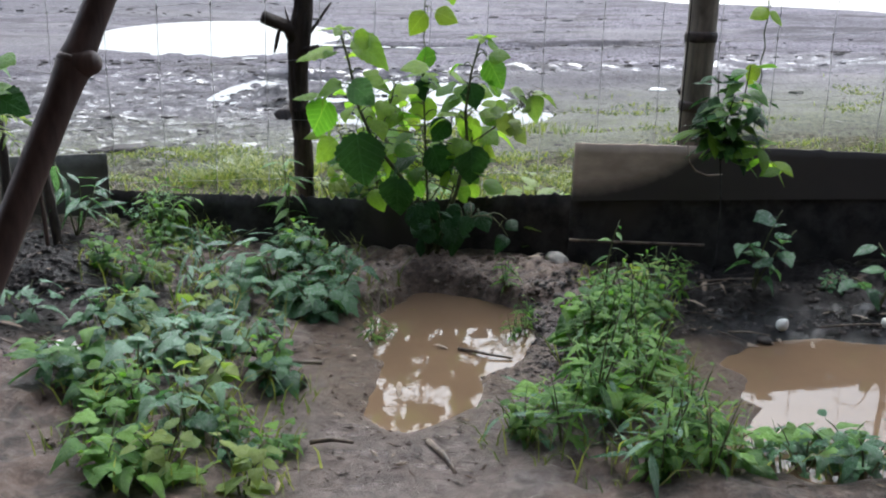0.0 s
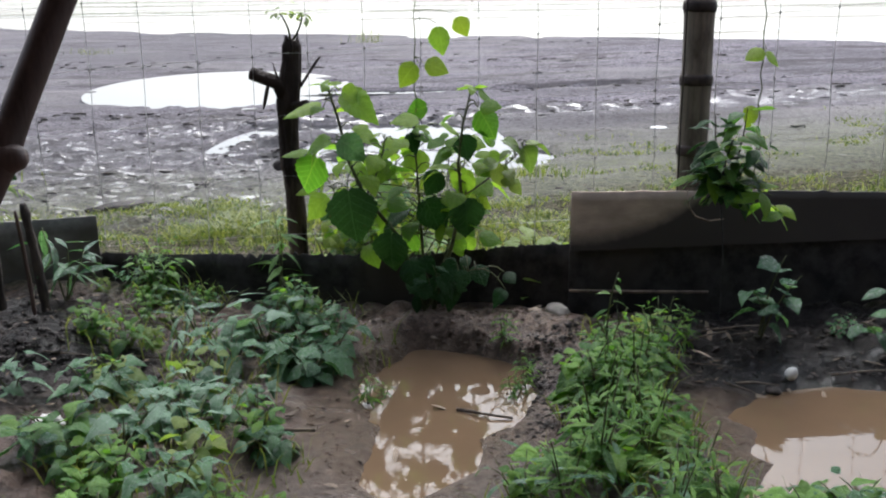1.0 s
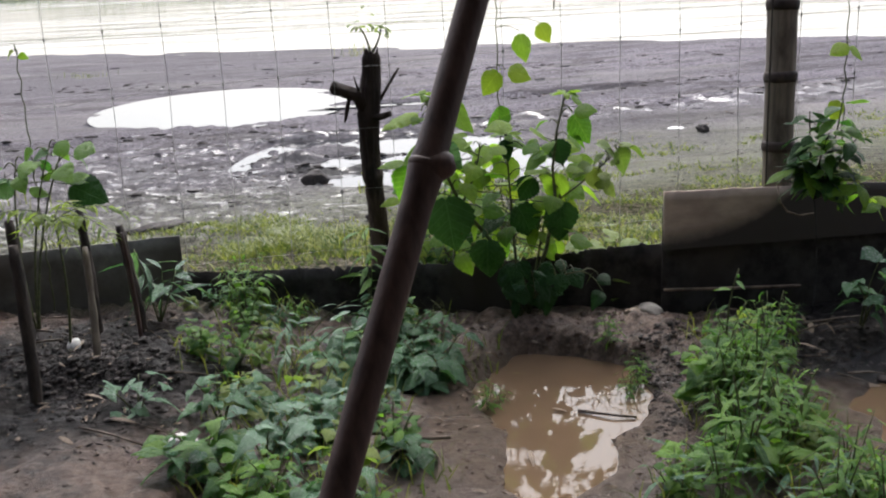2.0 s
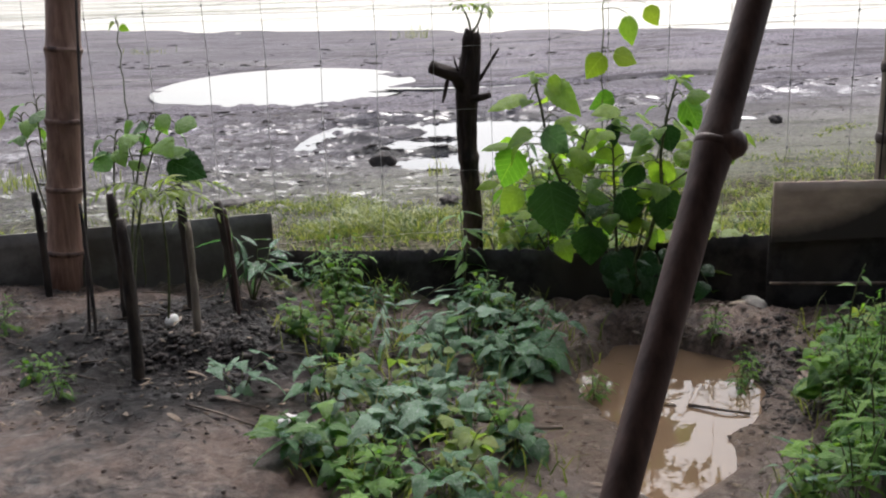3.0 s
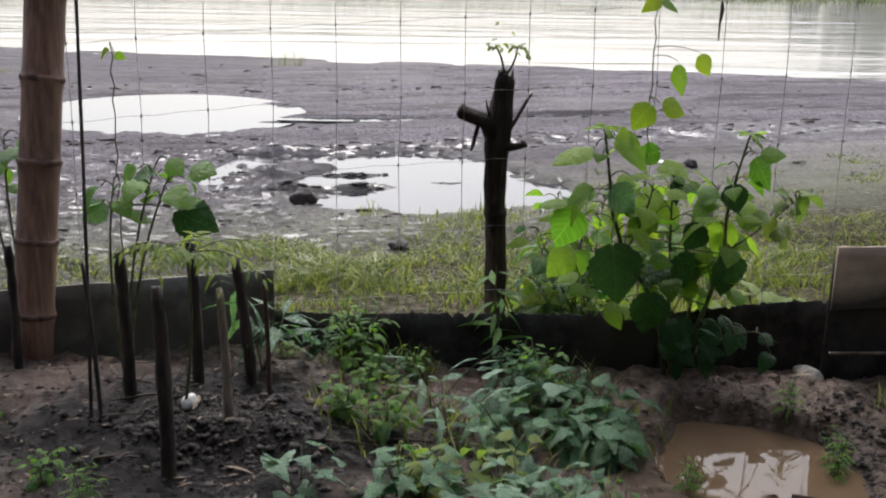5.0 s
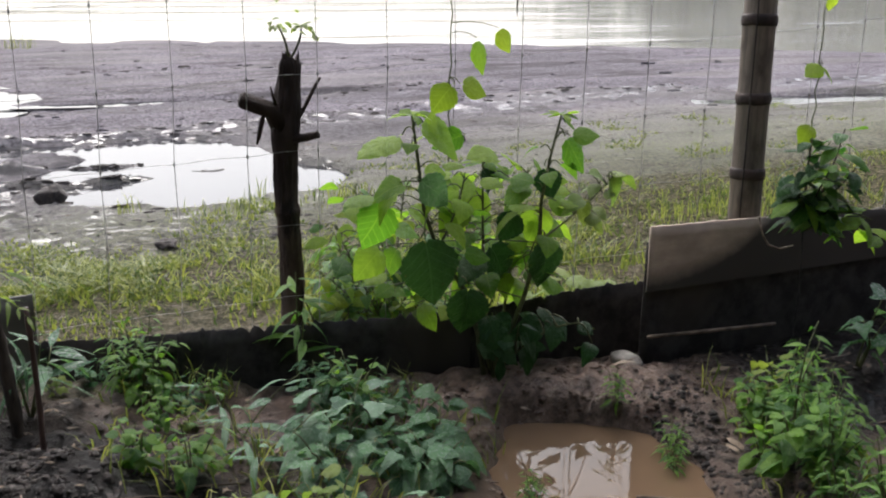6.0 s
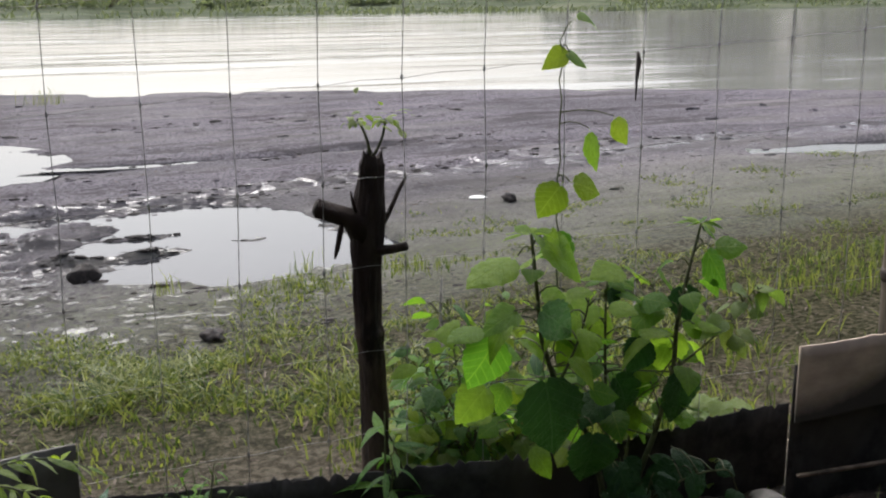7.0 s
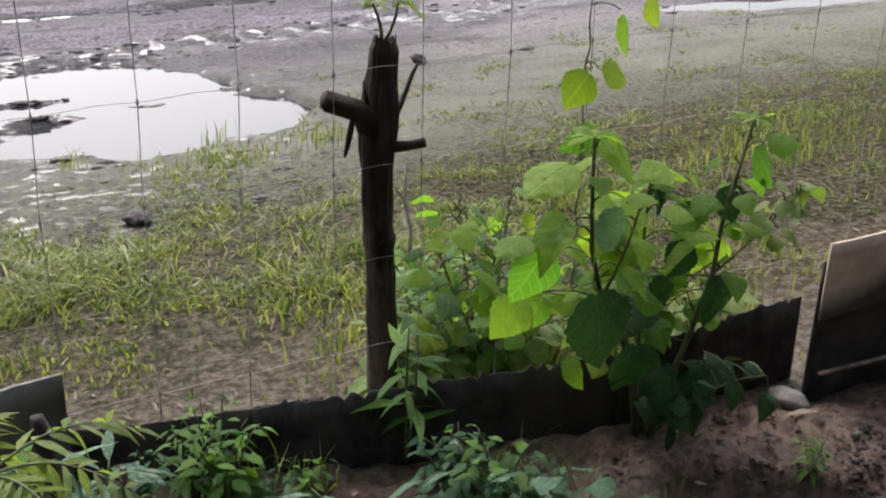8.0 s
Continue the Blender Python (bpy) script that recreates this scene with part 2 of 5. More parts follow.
    bare = maths(nt, "MULTIPLY", span(nt, maths(nt, "MULTIPLY_ADD", wide, 0.8, bent), 3.75, 4.25, 1, 0), span(nt, bent, 2.95, 3.05, 0, 0.75))
    col = mixed(nt, bare, col, mixed(nt, span(nt, fine, 0.42, 0.6, 0, 1), (0.1, 0.08, 0.06), (0.27, 0.225, 0.18)))
    outer = span(nt, wob, 5.9, 6.9, 0, 1)
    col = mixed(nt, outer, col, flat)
    moss = maths(nt, "MULTIPLY", span(nt, wob, 6.6, 8.4, 1, 0), span(nt, fine, 0.42, 0.58, 0, 0.7))
    col = mixed(nt, maths(nt, "MULTIPLY", moss, outer), col, (0.2, 0.22, 0.12))
    col = mixed(nt, span(nt, py, 48, 49, 0, 1), col, meadow)
    nt.links.new(col, b.inputs["Base Color"])
    # specks of water lie between the clods near the pools, a wet line runs along the track
    wet = noise_tex(nt, coords(nt, (0.5, 1.35, 1)), 15, 7, 0.72)
    near = maths(nt, "MULTIPLY", span(nt, px, 0.0, 0.9, 1, 0), span(nt, py, 7.2, 8.0, 1, 0))
    run = maths(nt, "ABSOLUTE", maths(nt, "SUBTRACT", maths(nt, "MULTIPLY_ADD", px, -0.14, maths(nt, "MULTIPLY_ADD", mid, -0.3, py)), 8.0))
    near = maths(nt, "MAXIMUM", near, span(nt, run, 0.05, 0.5, 1.2, 0))
    bound = maths(nt, "MULTIPLY_ADD", near, -0.09, span(nt, py, 8.0, 9.5, 0.642, 0.618))
    film = span(nt, maths(nt, "SUBTRACT", wet, bound), 0.0, 0.03, 0, 1)
    film = maths(nt, "MULTIPLY", film, maths(nt, "MAXIMUM", outer, span(nt, bent, 2.9, 3.0, 0.35, 0.1)))
    def blend(fac, a, b_):
        n = nt.nodes.new("ShaderNodeMix")
        for sock, val in ((n.inputs[0], fac), (n.inputs[2], a), (n.inputs[3], b_)):
            if isinstance(val, (int, float)):
                sock.default_value = val
            else:
                nt.links.new(val, sock)
        return n.outputs[0]
    sheen = blend(span(nt, py, 3.0, 3.3, 0, 1), blend(slick, blend(maths(nt, "MAXIMUM", silt, mire), span(nt, mid, 0.4, 0.62, 0.36, 0.6), 0.31), 0.2), 0.95)
    nt.links.new(blend(film, sheen, 0.2), b.inputs["Roughness"])
    gleam = maths(nt, "MULTIPLY", span(nt, py, 3.0, 3.3, 0.3, 0.1), maths(nt, "MAXIMUM", span(nt, black, 0, 1, 1, 0.3), maths(nt, "MULTIPLY", slick, 1.5)))
    nt.links.new(blend(film, gleam, span(nt, py, 47, 48, 0.5, 0.05)), b.inputs["Specular IOR Level"])
    relief(nt, b, maths(nt, "ADD", noise_tex(nt, v, 45, 9, 0.78), maths(nt, "MULTIPLY", grit, 0.5)), 1.0, 0.03)
    bump = b.inputs["Normal"].links[0].from_node
    nt.links.new(maths(nt, "MULTIPLY", span(nt, film, 0.2, 0.8, 1.0, 0.18), maths(nt, "MULTIPLY", span(nt, py, 5.0, 9.0, 1.0, 0.45), span(nt, bent, 2.85, 3.05, 0.65, 1.0))), bump.inputs["Strength"])
    return m


def water(name, base, rough, ripple, scale, stretch=(1, 1, 1)):
    m, nt, b = shader(name)
    v = coords(nt, stretch)
    n = noise_tex(nt, v, scale, 4, 0.6)
    col = mixed(nt, noise_tex(nt, v, 3.0, 4, 0.6), base, tuple(0.55 * c for c in base))
    nt.links.new(col, b.inputs["Base Color"])
    b.inputs["Roughness"].default_value = rough
    b.inputs["IOR"].default_value = 1.33
    b.inputs["Specular IOR Level"].default_value = 0.5
    relief(nt, b, n, ripple, 0.03)
    return m


def bamboo_material(name, dark, light, stain):
    m, nt, b = shader(name)
    v = coords(nt, (14, 14, 0.9), False)
    n1 = noise_tex(nt, v, 6, 7, 0.65)
    n2 = noise_tex(nt, coords(nt, (1, 1, 0.5), False), 14, 5, 0.6)
    col = ramp(nt, n1, [(0.3, dark), (0.7, light)])
    col = mixed(nt, span(nt, n2, 0.5, 0.66, 0, 0.8), col, stain)
    nt.links.new(col, b.inputs["Base Color"])
    nt.links.new(span(nt, n2, 0.3, 0.7, 0.35, 0.65), b.inputs["Roughness"])
    b.inputs["Specular IOR Level"].default_value = 0.3
    relief(nt, b, n1, 0.3, 0.003)
    return m


MUD = ground_material()
RIVER = water("river_water", (0.37, 0.36, 0.335), 0.1, 1.0, 1.0, (0.07, 0.42, 1))
# wind roughens the river in long patches only
rn = RIVER.node_tree
gust = noise_tex(rn, coords(rn, (0.05, 0.3, 1)), 1.0, 5, 0.6)
rb = rn.nodes["Principled BSDF"].inputs["Normal"].links[0].from_node
rn.links.new(span(rn, gust, 0.4, 0.6, 0.2, 1.0), rb.inputs["Strength"])
rb.inputs["Distance"].default_value = 0.13
PUDDLE = water("puddle_water", (0.045, 0.045, 0.05), 0.03, 0.03, 6)
CLAY_WATER = water("clay_water", (0.152, 0.1, 0.062), 0.02, 0.02, 9)
BAMBOO = bamboo_material("weathered_bamboo", (0.085, 0.068, 0.053), (0.22, 0.178, 0.138), (0.055, 0.042, 0.033))
BAMBOO_RED = bamboo_material("reddish_bamboo", (0.11, 0.056, 0.04), (0.31, 0.19, 0.14), (0.07, 0.036, 0.027))
BAMBOO_DARK = bamboo_material("dark_bamboo", (0.034, 0.021, 0.019), (0.108, 0.068, 0.06), (0.045, 0.022, 0.017))
NODE_RED = surface("reddish_bamboo_node", (0.045, 0.022, 0.017), (0.2, 0.125, 0.095), 30, bump=0.5)
NODE = surface("bamboo_node", (0.02, 0.014, 0.012), (0.06, 0.042, 0.035), 30, bump=0.5)
BARK = surface("stump_bark", (0.01, 0.008, 0.007), (0.12, 0.088, 0.068), 20, bump=1.0, depth=0.012, stretch=(1, 1, 0.3), stain=(0.032, 0.016, 0.012), spread=(0.42, 0.6), spec=0.15)
kn = BARK.node_tree
kb = kn.nodes["Principled BSDF"]
ksep = kn.nodes.new("ShaderNodeSeparateXYZ")
kn.links.new(coords(kn), ksep.inputs[0])
rind = span(kn, maths(kn, "MULTIPLY_ADD", noise_tex(kn, coords(kn), 16, 4, 0.6), 0.16, ksep.outputs["Z"]), 0.54, 0.66, 0, 0.75)
kn.links.new(mixed(kn, rind, kb.inputs["Base Color"].links[0].from_socket, mixed(kn, noise_tex(kn, coords(kn, (1, 1, 0.3)), 55, 6, 0.7), (0.004, 0.003, 0.0025), (0.042, 0.026, 0.021))), kb.inputs["Base Color"])
CUT = surface("cut_wood", (0.06, 0.045, 0.035), (0.16, 0.12, 0.09), 40)
STAKE = surface("dark_stake", (0.013, 0.01, 0.009), (0.06, 0.046, 0.037), 34, rough=(0.7, 0.9), bump=0.9, depth=0.006, stretch=(1, 1, 0.25))
TIN = surface("blackened_tin", (0.019, 0.018, 0.018), (0.056, 0.052, 0.051), 16, rough=(0.6, 0.85), bump=0.3, stain=(0.06, 0.051, 0.045), spec=0.22)
BOARD = surface("brown_board", (0.4, 0.32, 0.26), (0.54, 0.435, 0.355), 9, rough=(0.6, 0.85), bump=0.2, stretch=(1, 1, 2), stain=(0.33, 0.26, 0.21), spec=0.15)
# the board is darkened below a curved edge that rises towards the east
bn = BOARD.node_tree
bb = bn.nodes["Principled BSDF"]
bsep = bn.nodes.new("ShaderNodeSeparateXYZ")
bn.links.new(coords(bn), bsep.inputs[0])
dark_edge = maths(bn, "MAXIMUM", maths(bn, "SUBTRACT", bsep.outputs["X"], 0.36), 0.0)
dark_edge = maths(bn, "MULTIPLY_ADD", maths(bn, "MULTIPLY", dark_edge, dark_edge), 1.35, 0.292)
dark_edge = maths(bn, "MULTIPLY_ADD", noise_tex(bn, coords(bn), 22, 5, 0.6), 0.03, dark_edge)
dark_part = span(bn, maths(bn, "SUBTRACT", bsep.outputs["Z"], dark_edge), -0.01, 0.035, 1, 0)
bn.links.new(mixed(bn, maths(bn, "MULTIPLY", dark_part, 0.96), bb.inputs["Base Color"].links[0].from_socket, (0.05, 0.046, 0.044)), bb.inputs["Base Color"])
BOARD_GREY = surface("grey_board", (0.1, 0.096, 0.086), (0.225, 0.215, 0.195), 9, rough=(0.6, 0.85), bump=0.4, stain=(0.075, 0.066, 0.054))
DULL = surface("dull_sheet", (0.02, 0.019, 0.018), (0.06, 0.054, 0.05), 14, rough=(0.6, 0.9), stain=(0.034, 0.027, 0.022), spec=0.15)
WIRE = surface("galvanised_wire", (0.2, 0.19, 0.18), (0.48, 0.46, 0.44), 60, rough=(0.4, 0.65), metal=0.3)
STONE = surface("pale_stone", (0.18, 0.165, 0.15), (0.36, 0.33, 0.3), 22)
SHELL = surface("white_shell", (0.62, 0.6, 0.56), (0.8, 0.79, 0.76), 30, rough=(0.3, 0.5), bump=0.15)
CLOD = surface("wet_clod", (0.018, 0.015, 0.014), (0.065, 0.053, 0.048), 40, rough=(0.55, 0.85), bump=0.8, depth=0.008)
DRY = surface("dead_leaf", (0.1, 0.07, 0.048), (0.28, 0.22, 0.165), 50, rough=(0.5, 0.8))
TWIG = surface("twig_bark", (0.04, 0.03, 0.024), (0.13, 0.1, 0.075), 60)
STEM = surface("green_stem", (0.06, 0.075, 0.03), (0.12, 0.13, 0.06), 60)
STEM_BROWN = surface("woody_stem", (0.045, 0.05, 0.022), (0.11, 0.12, 0.055), 60)
LEAF_BUSH = foliage("bush_leaf", (0.075, 0.19, 0.02), (0.25, 0.38, 0.042), 0.6, 0.5, spec=0.35)
LEAF_YOUNG = foliage("young_leaf", (0.12, 0.2, 0.04), (0.25, 0.32, 0.075), 0.45)
LEAF_LIME = foliage("lime_leaf", (0.16, 0.25, 0.02), (0.31, 0.41, 0.045), 0.5, 0.5, spec=0.3)
# bush leaf with its shade put into the colour; other dark leaves share it
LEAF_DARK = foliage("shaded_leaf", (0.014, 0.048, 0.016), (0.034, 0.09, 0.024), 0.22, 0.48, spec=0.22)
LEAF_WEED = foliage("weed_leaf", (0.032, 0.115, 0.02), (0.17, 0.33, 0.042), 0.4)
LEAF_PALE = foliage("bluish_weed_leaf", (0.036, 0.105, 0.05), (0.15, 0.28, 0.145), 0.28, 0.28)
LEAF_GREY = foliage("grey_green_leaf", (0.055, 0.13, 0.07), (0.22, 0.35, 0.23), 0.25, 0.26)
LEAF_FAR = foliage("far_foliage", (0.11, 0.132, 0.088), (0.19, 0.212, 0.145), 0.5, 0.7, False)
BLADE = foliage("grass_blade", (0.04, 0.078, 0.016), (0.31, 0.33, 0.1), 0.5, 0.5, False)
PLASTER = surface("grey_plaster", (0.17, 0.16, 0.15), (0.24, 0.23, 0.21), 5, world_space=True)
ADDED_EAVE = surface("added_eave", (0.07, 0.06, 0.055), (0.12, 0.1, 0.09), 6, world_space=True)
TRUNK = surface("tree_bark", (0.05, 0.04, 0.03), (0.13, 0.1, 0.075), 6)


# ---- the ground: one sheet from the garden over the mud flat and river bed to the far bank ----
def fence_y(x):
    """The line of the bottom boards."""
    return np.where(x > -1.03, np.maximum(2.886 - 0.237 * x, np.minimum(2.914 + 0.08 * x, 2.815 + 0.1 * np.maximum(x - 0.3, 0) + 3.0 * np.maximum(0.34 - x, 0))), 3.13 + 0.179 * (x + 1.03))


def shore_y(x):
    return 16.6 - 0.35 * np.clip(x, -30, 22) + 0.5 * np.sin(x * 0.35) * 0.6


def blob(x, y, cx, cy, rx, ry, wob=0.25, f=3.0):
    """1 inside an uneven oval, 0 outside."""
    r = np.hypot((x - cx) / rx, (y - cy) / ry) + wob * (fbm(x * f + 3.1, y * f + 9.2, 3) - 0.5) * 2
    return 1 - sstep(0.75, 1.1, r + 0.34 * (fbm(x * 8 + 1.7, y * 12 + 4.4, 4) - 0.5))


def ridge(x, y, x0, y0, x1, y1, w, h):
    """A broken low bank of mud from one place to another."""
    dx, dy = x1 - x0, y1 - y0
    s = clamp01(((x - x0) * dx + (y - y0) * dy) / (dx * dx + dy * dy))
    d = np.hypot(x - x0 - s * dx, y - y0 - s * dy) + 0.05 * (fbm(x * 5, y * 5, 2) - 0.5)
    return h * np.exp(-(d / w) ** 2) * (0.2 + 1.3 * vnoise(x * 3.4, y * 9.0))


POND_A, POND_B, POOL_NEAR, POOL_FAR, POOL_RIGHT, RIVER_Z = 0.062, 0.064, -0.236, -0.262, -0.165, -0.36


def height(x, y):
    x, y = np.asarray(x, float), np.asarray(y, float)
    # garden
    g = 0.105 + 0.05 * sstep(-0.55, -1.15, x) + 0.02 * sstep(0.5, 1.2, x) * sstep(2.4, 2.7, y)
    g = g + 0.06 * (fbm(x * 3.0, y * 3.0, 3) - 0.5) + 0.035 * (fbm(x * 13.0, y * 13.0, 4) - 0.5)
    lumpy = sstep(0.32, 0.55, fbm(x * 2.1 + 8, y * 2.1, 2))
    calm = 1 - 0.75 * sstep(-0.75, -1.0, x) * sstep(2.45, 2.25, y)
    g = g + calm * (0.012 + 0.04 * lumpy) * (fbm(x * 30.0, y * 30.0, 4) - 0.5)
    g = g + ridge(x, y, -0.14, 2.66, 0.2, 2.68, 0.11, 0.03) + ridge(x, y, 0.2, 2.6, 0.27, 2.2, 0.09, 0.035) + 0.06 * sstep(2.45, 2.6, y) * sstep(-0.3, -0.15, x) * sstep(0.5, 0.3, x) * (fbm(x * 19.0 + 2, y * 22.0, 3) - 0.5)
    g = g + ridge(x, y, -1.28, 2.52, -1.0, 2.54, 0.12, 0.06) + ridge(x, y, 0.55, 2.62, 1.3, 2.5, 0.16, 0.03)
    dish = np.maximum(blob(x, y, -0.05, 2.4, 0.42, 0.5, 0.2, 4), np.maximum(blob(x, y, -0.14, 2.0, 0.34, 0.5, 0.2, 4), np.maximum(blob(x, y, 0.93, 2.18, 0.55, 0.36, 0.2, 4), blob(x, y, 0.9, 1.9, 0.5, 0.34, 0.2, 4))))
    g = g - 0.8 * dish * np.maximum(g - 0.072, 0) * sstep(2.82, 2.5, y)
    a = np.maximum(blob(x, y, -0.03, 2.42, 0.2, 0.27, 0.3, 5.5), blob(x, y, -0.07, 2.14, 0.11, 0.22, 0.36, 6))
    shallow = blob(x, y, -0.22, 1.88, 0.2, 0.42, 0.2)
    g = g * (1 - shallow * 0.8) + 0.8 * shallow * (0.073 + 0.012 * (fbm(x * 16, y * 16, 3) - 0.5))
    g = g * (1 - a) + a * (0.032 + 0.06 * (fbm(x * 11, y * 11, 3) - 0.5))
    b = np.maximum(blob(x, y, 0.93, 2.18, 0.38, 0.22, 0.3, 5), blob(x, y, 0.92, 1.92, 0.36, 0.2, 0.34, 5))
    g = g * (1 - b) + b * 0.035
    # outside: falls from the fence over the turf to the flat and the river
    sh = shore_y(x)
    m = np.interp(y, [2.4, 3.2, 4.5, 5.3, 6.0, 7.0, 10.0, 14.0], [0.09, 0.06, -0.07, -0.14, -0.19, -0.21, -0.24, -0.28])
    m = m + 0.022 * np.clip(x, -1.6, 3.5)
    near = sstep(9.5, 5.0, y)
    m = m + (0.035 + 0.02 * near) * (fbm(x * 1.3, y * 2.2, 4) - 0.5)
    rough = 0.7 + 1.0 * sstep(-0.3, -1.6, x) * sstep(4.2, 5.0, y) * sstep(9.5, 7.5, y)
    m = m + 0.018 * rough * (fbm(x * 7, y * 9, 3) - 0.5) + 0.05 * rough * np.maximum(fbm(x * 14, y * 22, 3) - 0.52, 0)
    rut = np.sin((y + 0.08 * x + 0.5 * fbm(x * 0.5, y * 0.5, 2)) * 7.0)
    m = m + 0.02 * rut * sstep(6.8, 8, y) * sstep(15, 12, y)
    fingers = np.maximum(0.9 * (fbm(x * 1.1 + 2.0, y * 6.5 + 0.4 * x, 3) - 0.45), -0.04) * sstep(0.5, -0.9, x)
    p2 = 1 - sstep(0.8, 1.05, np.minimum(np.hypot((x + 0.28) / 0.76, (y - 6.95) / 1.12), np.hypot((x - 0.1) / 0.6, (y - 6.6) / 0.54)) + fingers + 0.3 * (fbm(x * 7 + 1.7, y * 11 + 4.4, 4) - 0.5))
    m = m * (1 - p2) + p2 * np.minimum(m, -0.262)
    m = m + ridge(x, y, -1.2, 6.6, 0.0, 6.93, 0.045, 0.05) + ridge(x, y, -1.4, 7.1, -0.4, 7.2, 0.05, 0.045)
    m = m + ridge(x, y, -1.5, 7.92, 0.8, 8.3, 0.06, 0.05) + ridge(x, y, 0.8, 8.5, 4.5, 8.9, 0.08, 0.035) + ridge(x, y, -4.0, 8.4, -1.2, 8.6, 0.07, 0.04)
    m = m + ridge(x, y, -0.9, 10.15, 2.6, 9.9, 0.05, 0.03) + ridge(x, y, -5.0, 12.5, 3.0, 11.8, 0.09, 0.03) + ridge(x, y, 1.0, 11.0, 6.0, 10.4, 0.08, 0.03)
    p6 = blob(x, y, 0.35, 9.78, 1.6, 0.1, 0.25, 1.5)
    m = m * (1 - p6) + p6 * np.minimum(m, -0.265)
    p1 = blob(x, y, -2.15, 10.2, 1.08, 1.2, 0.12, 0.8)
    m = m * (1 - p1) + p1 * np.minimum(m, -0.3)
    p3 = blob(x, y, 5.3, 8.0, 1.0, 0.3, 0.4, 1.3)
    m = m * (1 - p3) + p3 * np.minimum(m, -0.2)
    s = y - sh
    m = np.where(s > -2.5, m * (1 - sstep(-2.5, 0, s)) + sstep(-2.5, 0, s) * (RIVER_Z + 0.004 + 0.02 * (fbm(x * 1.5, y * 1.5, 2) - 0.5)), m)
    m = m - 0.9 * sstep(0.0, 4.0, s)
    far = y - 50 - 1.5 * np.sin(x * 0.09) - 1.2 * (fbm(x * 0.12, y * 0.12, 3) - 0.5)
    m = m + sstep(-3.0, 0.2, far) * 0.92 + 0.55 * sstep(0, 14, far) + 1.2 * sstep(15, 120, far) + 0.5 * sstep(0, 4, far) * (fbm(x * 0.3, y * 0.5, 3) - 0.5)
    k = sstep(-0.05, 0.06, y - fence_y(x))
    return g * (1 - k) + m * k


def height1(x, y):
    return float(height(np.array([x]), np.array([y]))[0])


def grown(start, step, end, rate):
    out = [start]
    while out[-1] < end:
        step *= rate
        out.append(out[-1] + step)
    return out[1:]


right_x = grown(1.6, 0.03, 420, 1.055)
xs = np.array([-v for v in reversed(grown(2.2, 0.03, 420, 1.055))] + list(np.arange(-2.2, 1.6001, 0.02)) + right_x)
ys = np.array([-60, -25, -10, -5, -2.5, -1.2, -0.4, 0.2, 0.6, 0.9, 1.1, 1.25, 1.35] + list(np.arange(1.4, 3.3, 0.018)) + list(np.arange(3.3, 8.2, 0.035)) + list(np.arange(8.2, 12.4, 0.06)) + list(np.arange(12.4, 18.5, 0.11)) + grown(18.5, 0.15, 420, 1.09))
gx, gy = np.meshgrid(xs, ys)
gz = height(gx, gy)
nx, ny = len(xs), len(ys)
gi = np.arange(nx * ny).reshape(ny, nx)
quads = np.stack([gi[:-1, :-1], gi[:-1, 1:], gi[1:, 1:], gi[1:, :-1]], -1).reshape(-1, 4)
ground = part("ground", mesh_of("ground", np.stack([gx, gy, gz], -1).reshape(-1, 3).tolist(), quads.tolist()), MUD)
tagged(ground, "wet brown garden mud running out to a grey river flat", "ground", kind="structure")


def pool(name, cx, cy, rx, ry, z, material, label):
    n = 40
    verts = [(cx, cy, z)] + [(cx + rx * math.cos(6.2832 * k / n), cy + ry * math.sin(6.2832 * k / n), z) for k in range(n)]
    faces = [(0, 1 + k, 1 + (k + 1) % n) for k in range(n)]
    return tagged(part(name, mesh_of(name, verts, faces), material), label, "water", kind="structure")


pool("puddle_1", -0.08, 2.25, 0.36, 0.72, POND_A, CLAY_WATER, "shallow puddle of orange-brown muddy water between weeds")
pool("puddle_2", 0.93, 2.08, 0.56, 0.46, POND_B, CLAY_WATER, "muddy puddle reflecting the sky beside the weeds")
pool("puddle_3", -0.38, 6.95, 1.2, 1.45, POOL_NEAR, PUDDLE, "bright rain puddle on the mud flat")
pool("puddle_4", -2.15, 10.2, 1.22, 1.4, POOL_FAR, PUDDLE, "long white-gleaming rain puddle on the mud flat")
pool("puddle_5", 5.3, 8.0, 1.35, 0.8, POOL_RIGHT, PUDDLE, "narrow gleaming puddle on the mud flat")
pool("puddle_6", 0.35, 9.78, 1.7, 0.16, -0.248, PUDDLE, "thin runnel of rain water on the mud flat")
rv = mesh_of("river", [(-420, 8, RIVER_Z), (420, 8, RIVER_Z), (420, 62, RIVER_Z), (-420, 62, RIVER_Z)], [(0, 1, 2, 3)])
rv_ob = part("river_water", rv, RIVER)
tagged(rv_ob, "broad silty river with white sky reflections", "river", kind="structure")


# ---- unseen plain wall and eave, added behind the walk to keep light off ----
def box_mesh(name, x0, x1, y0, y1, z0, z1):
    v = [(x, y, z) for x in (x0, x1) for y in (y0, y1) for z in (z0, z1)]
    f = [(0, 1, 3, 2), (4, 6, 7, 5), (0, 4, 5, 1), (2, 3, 7, 6), (0, 2, 6, 4), (1, 5, 7, 3)]
    return mesh_of(name, v, f, False)


tagged(part("wall_south", box_mesh("wall_south", -9, 9, -1.5, -1.3, -0.1, 2.9), PLASTER), "unseen plain grey wall added behind the garden to block light", "wall", kind="structure")
tagged(part("ceiling", box_mesh("ceiling", -9, 9, -1.6, 1.15, 2.4, 2.5), ADDED_EAVE), "unseen plain dark eave added over the garden edge to shade it", "ceiling", kind="structure")


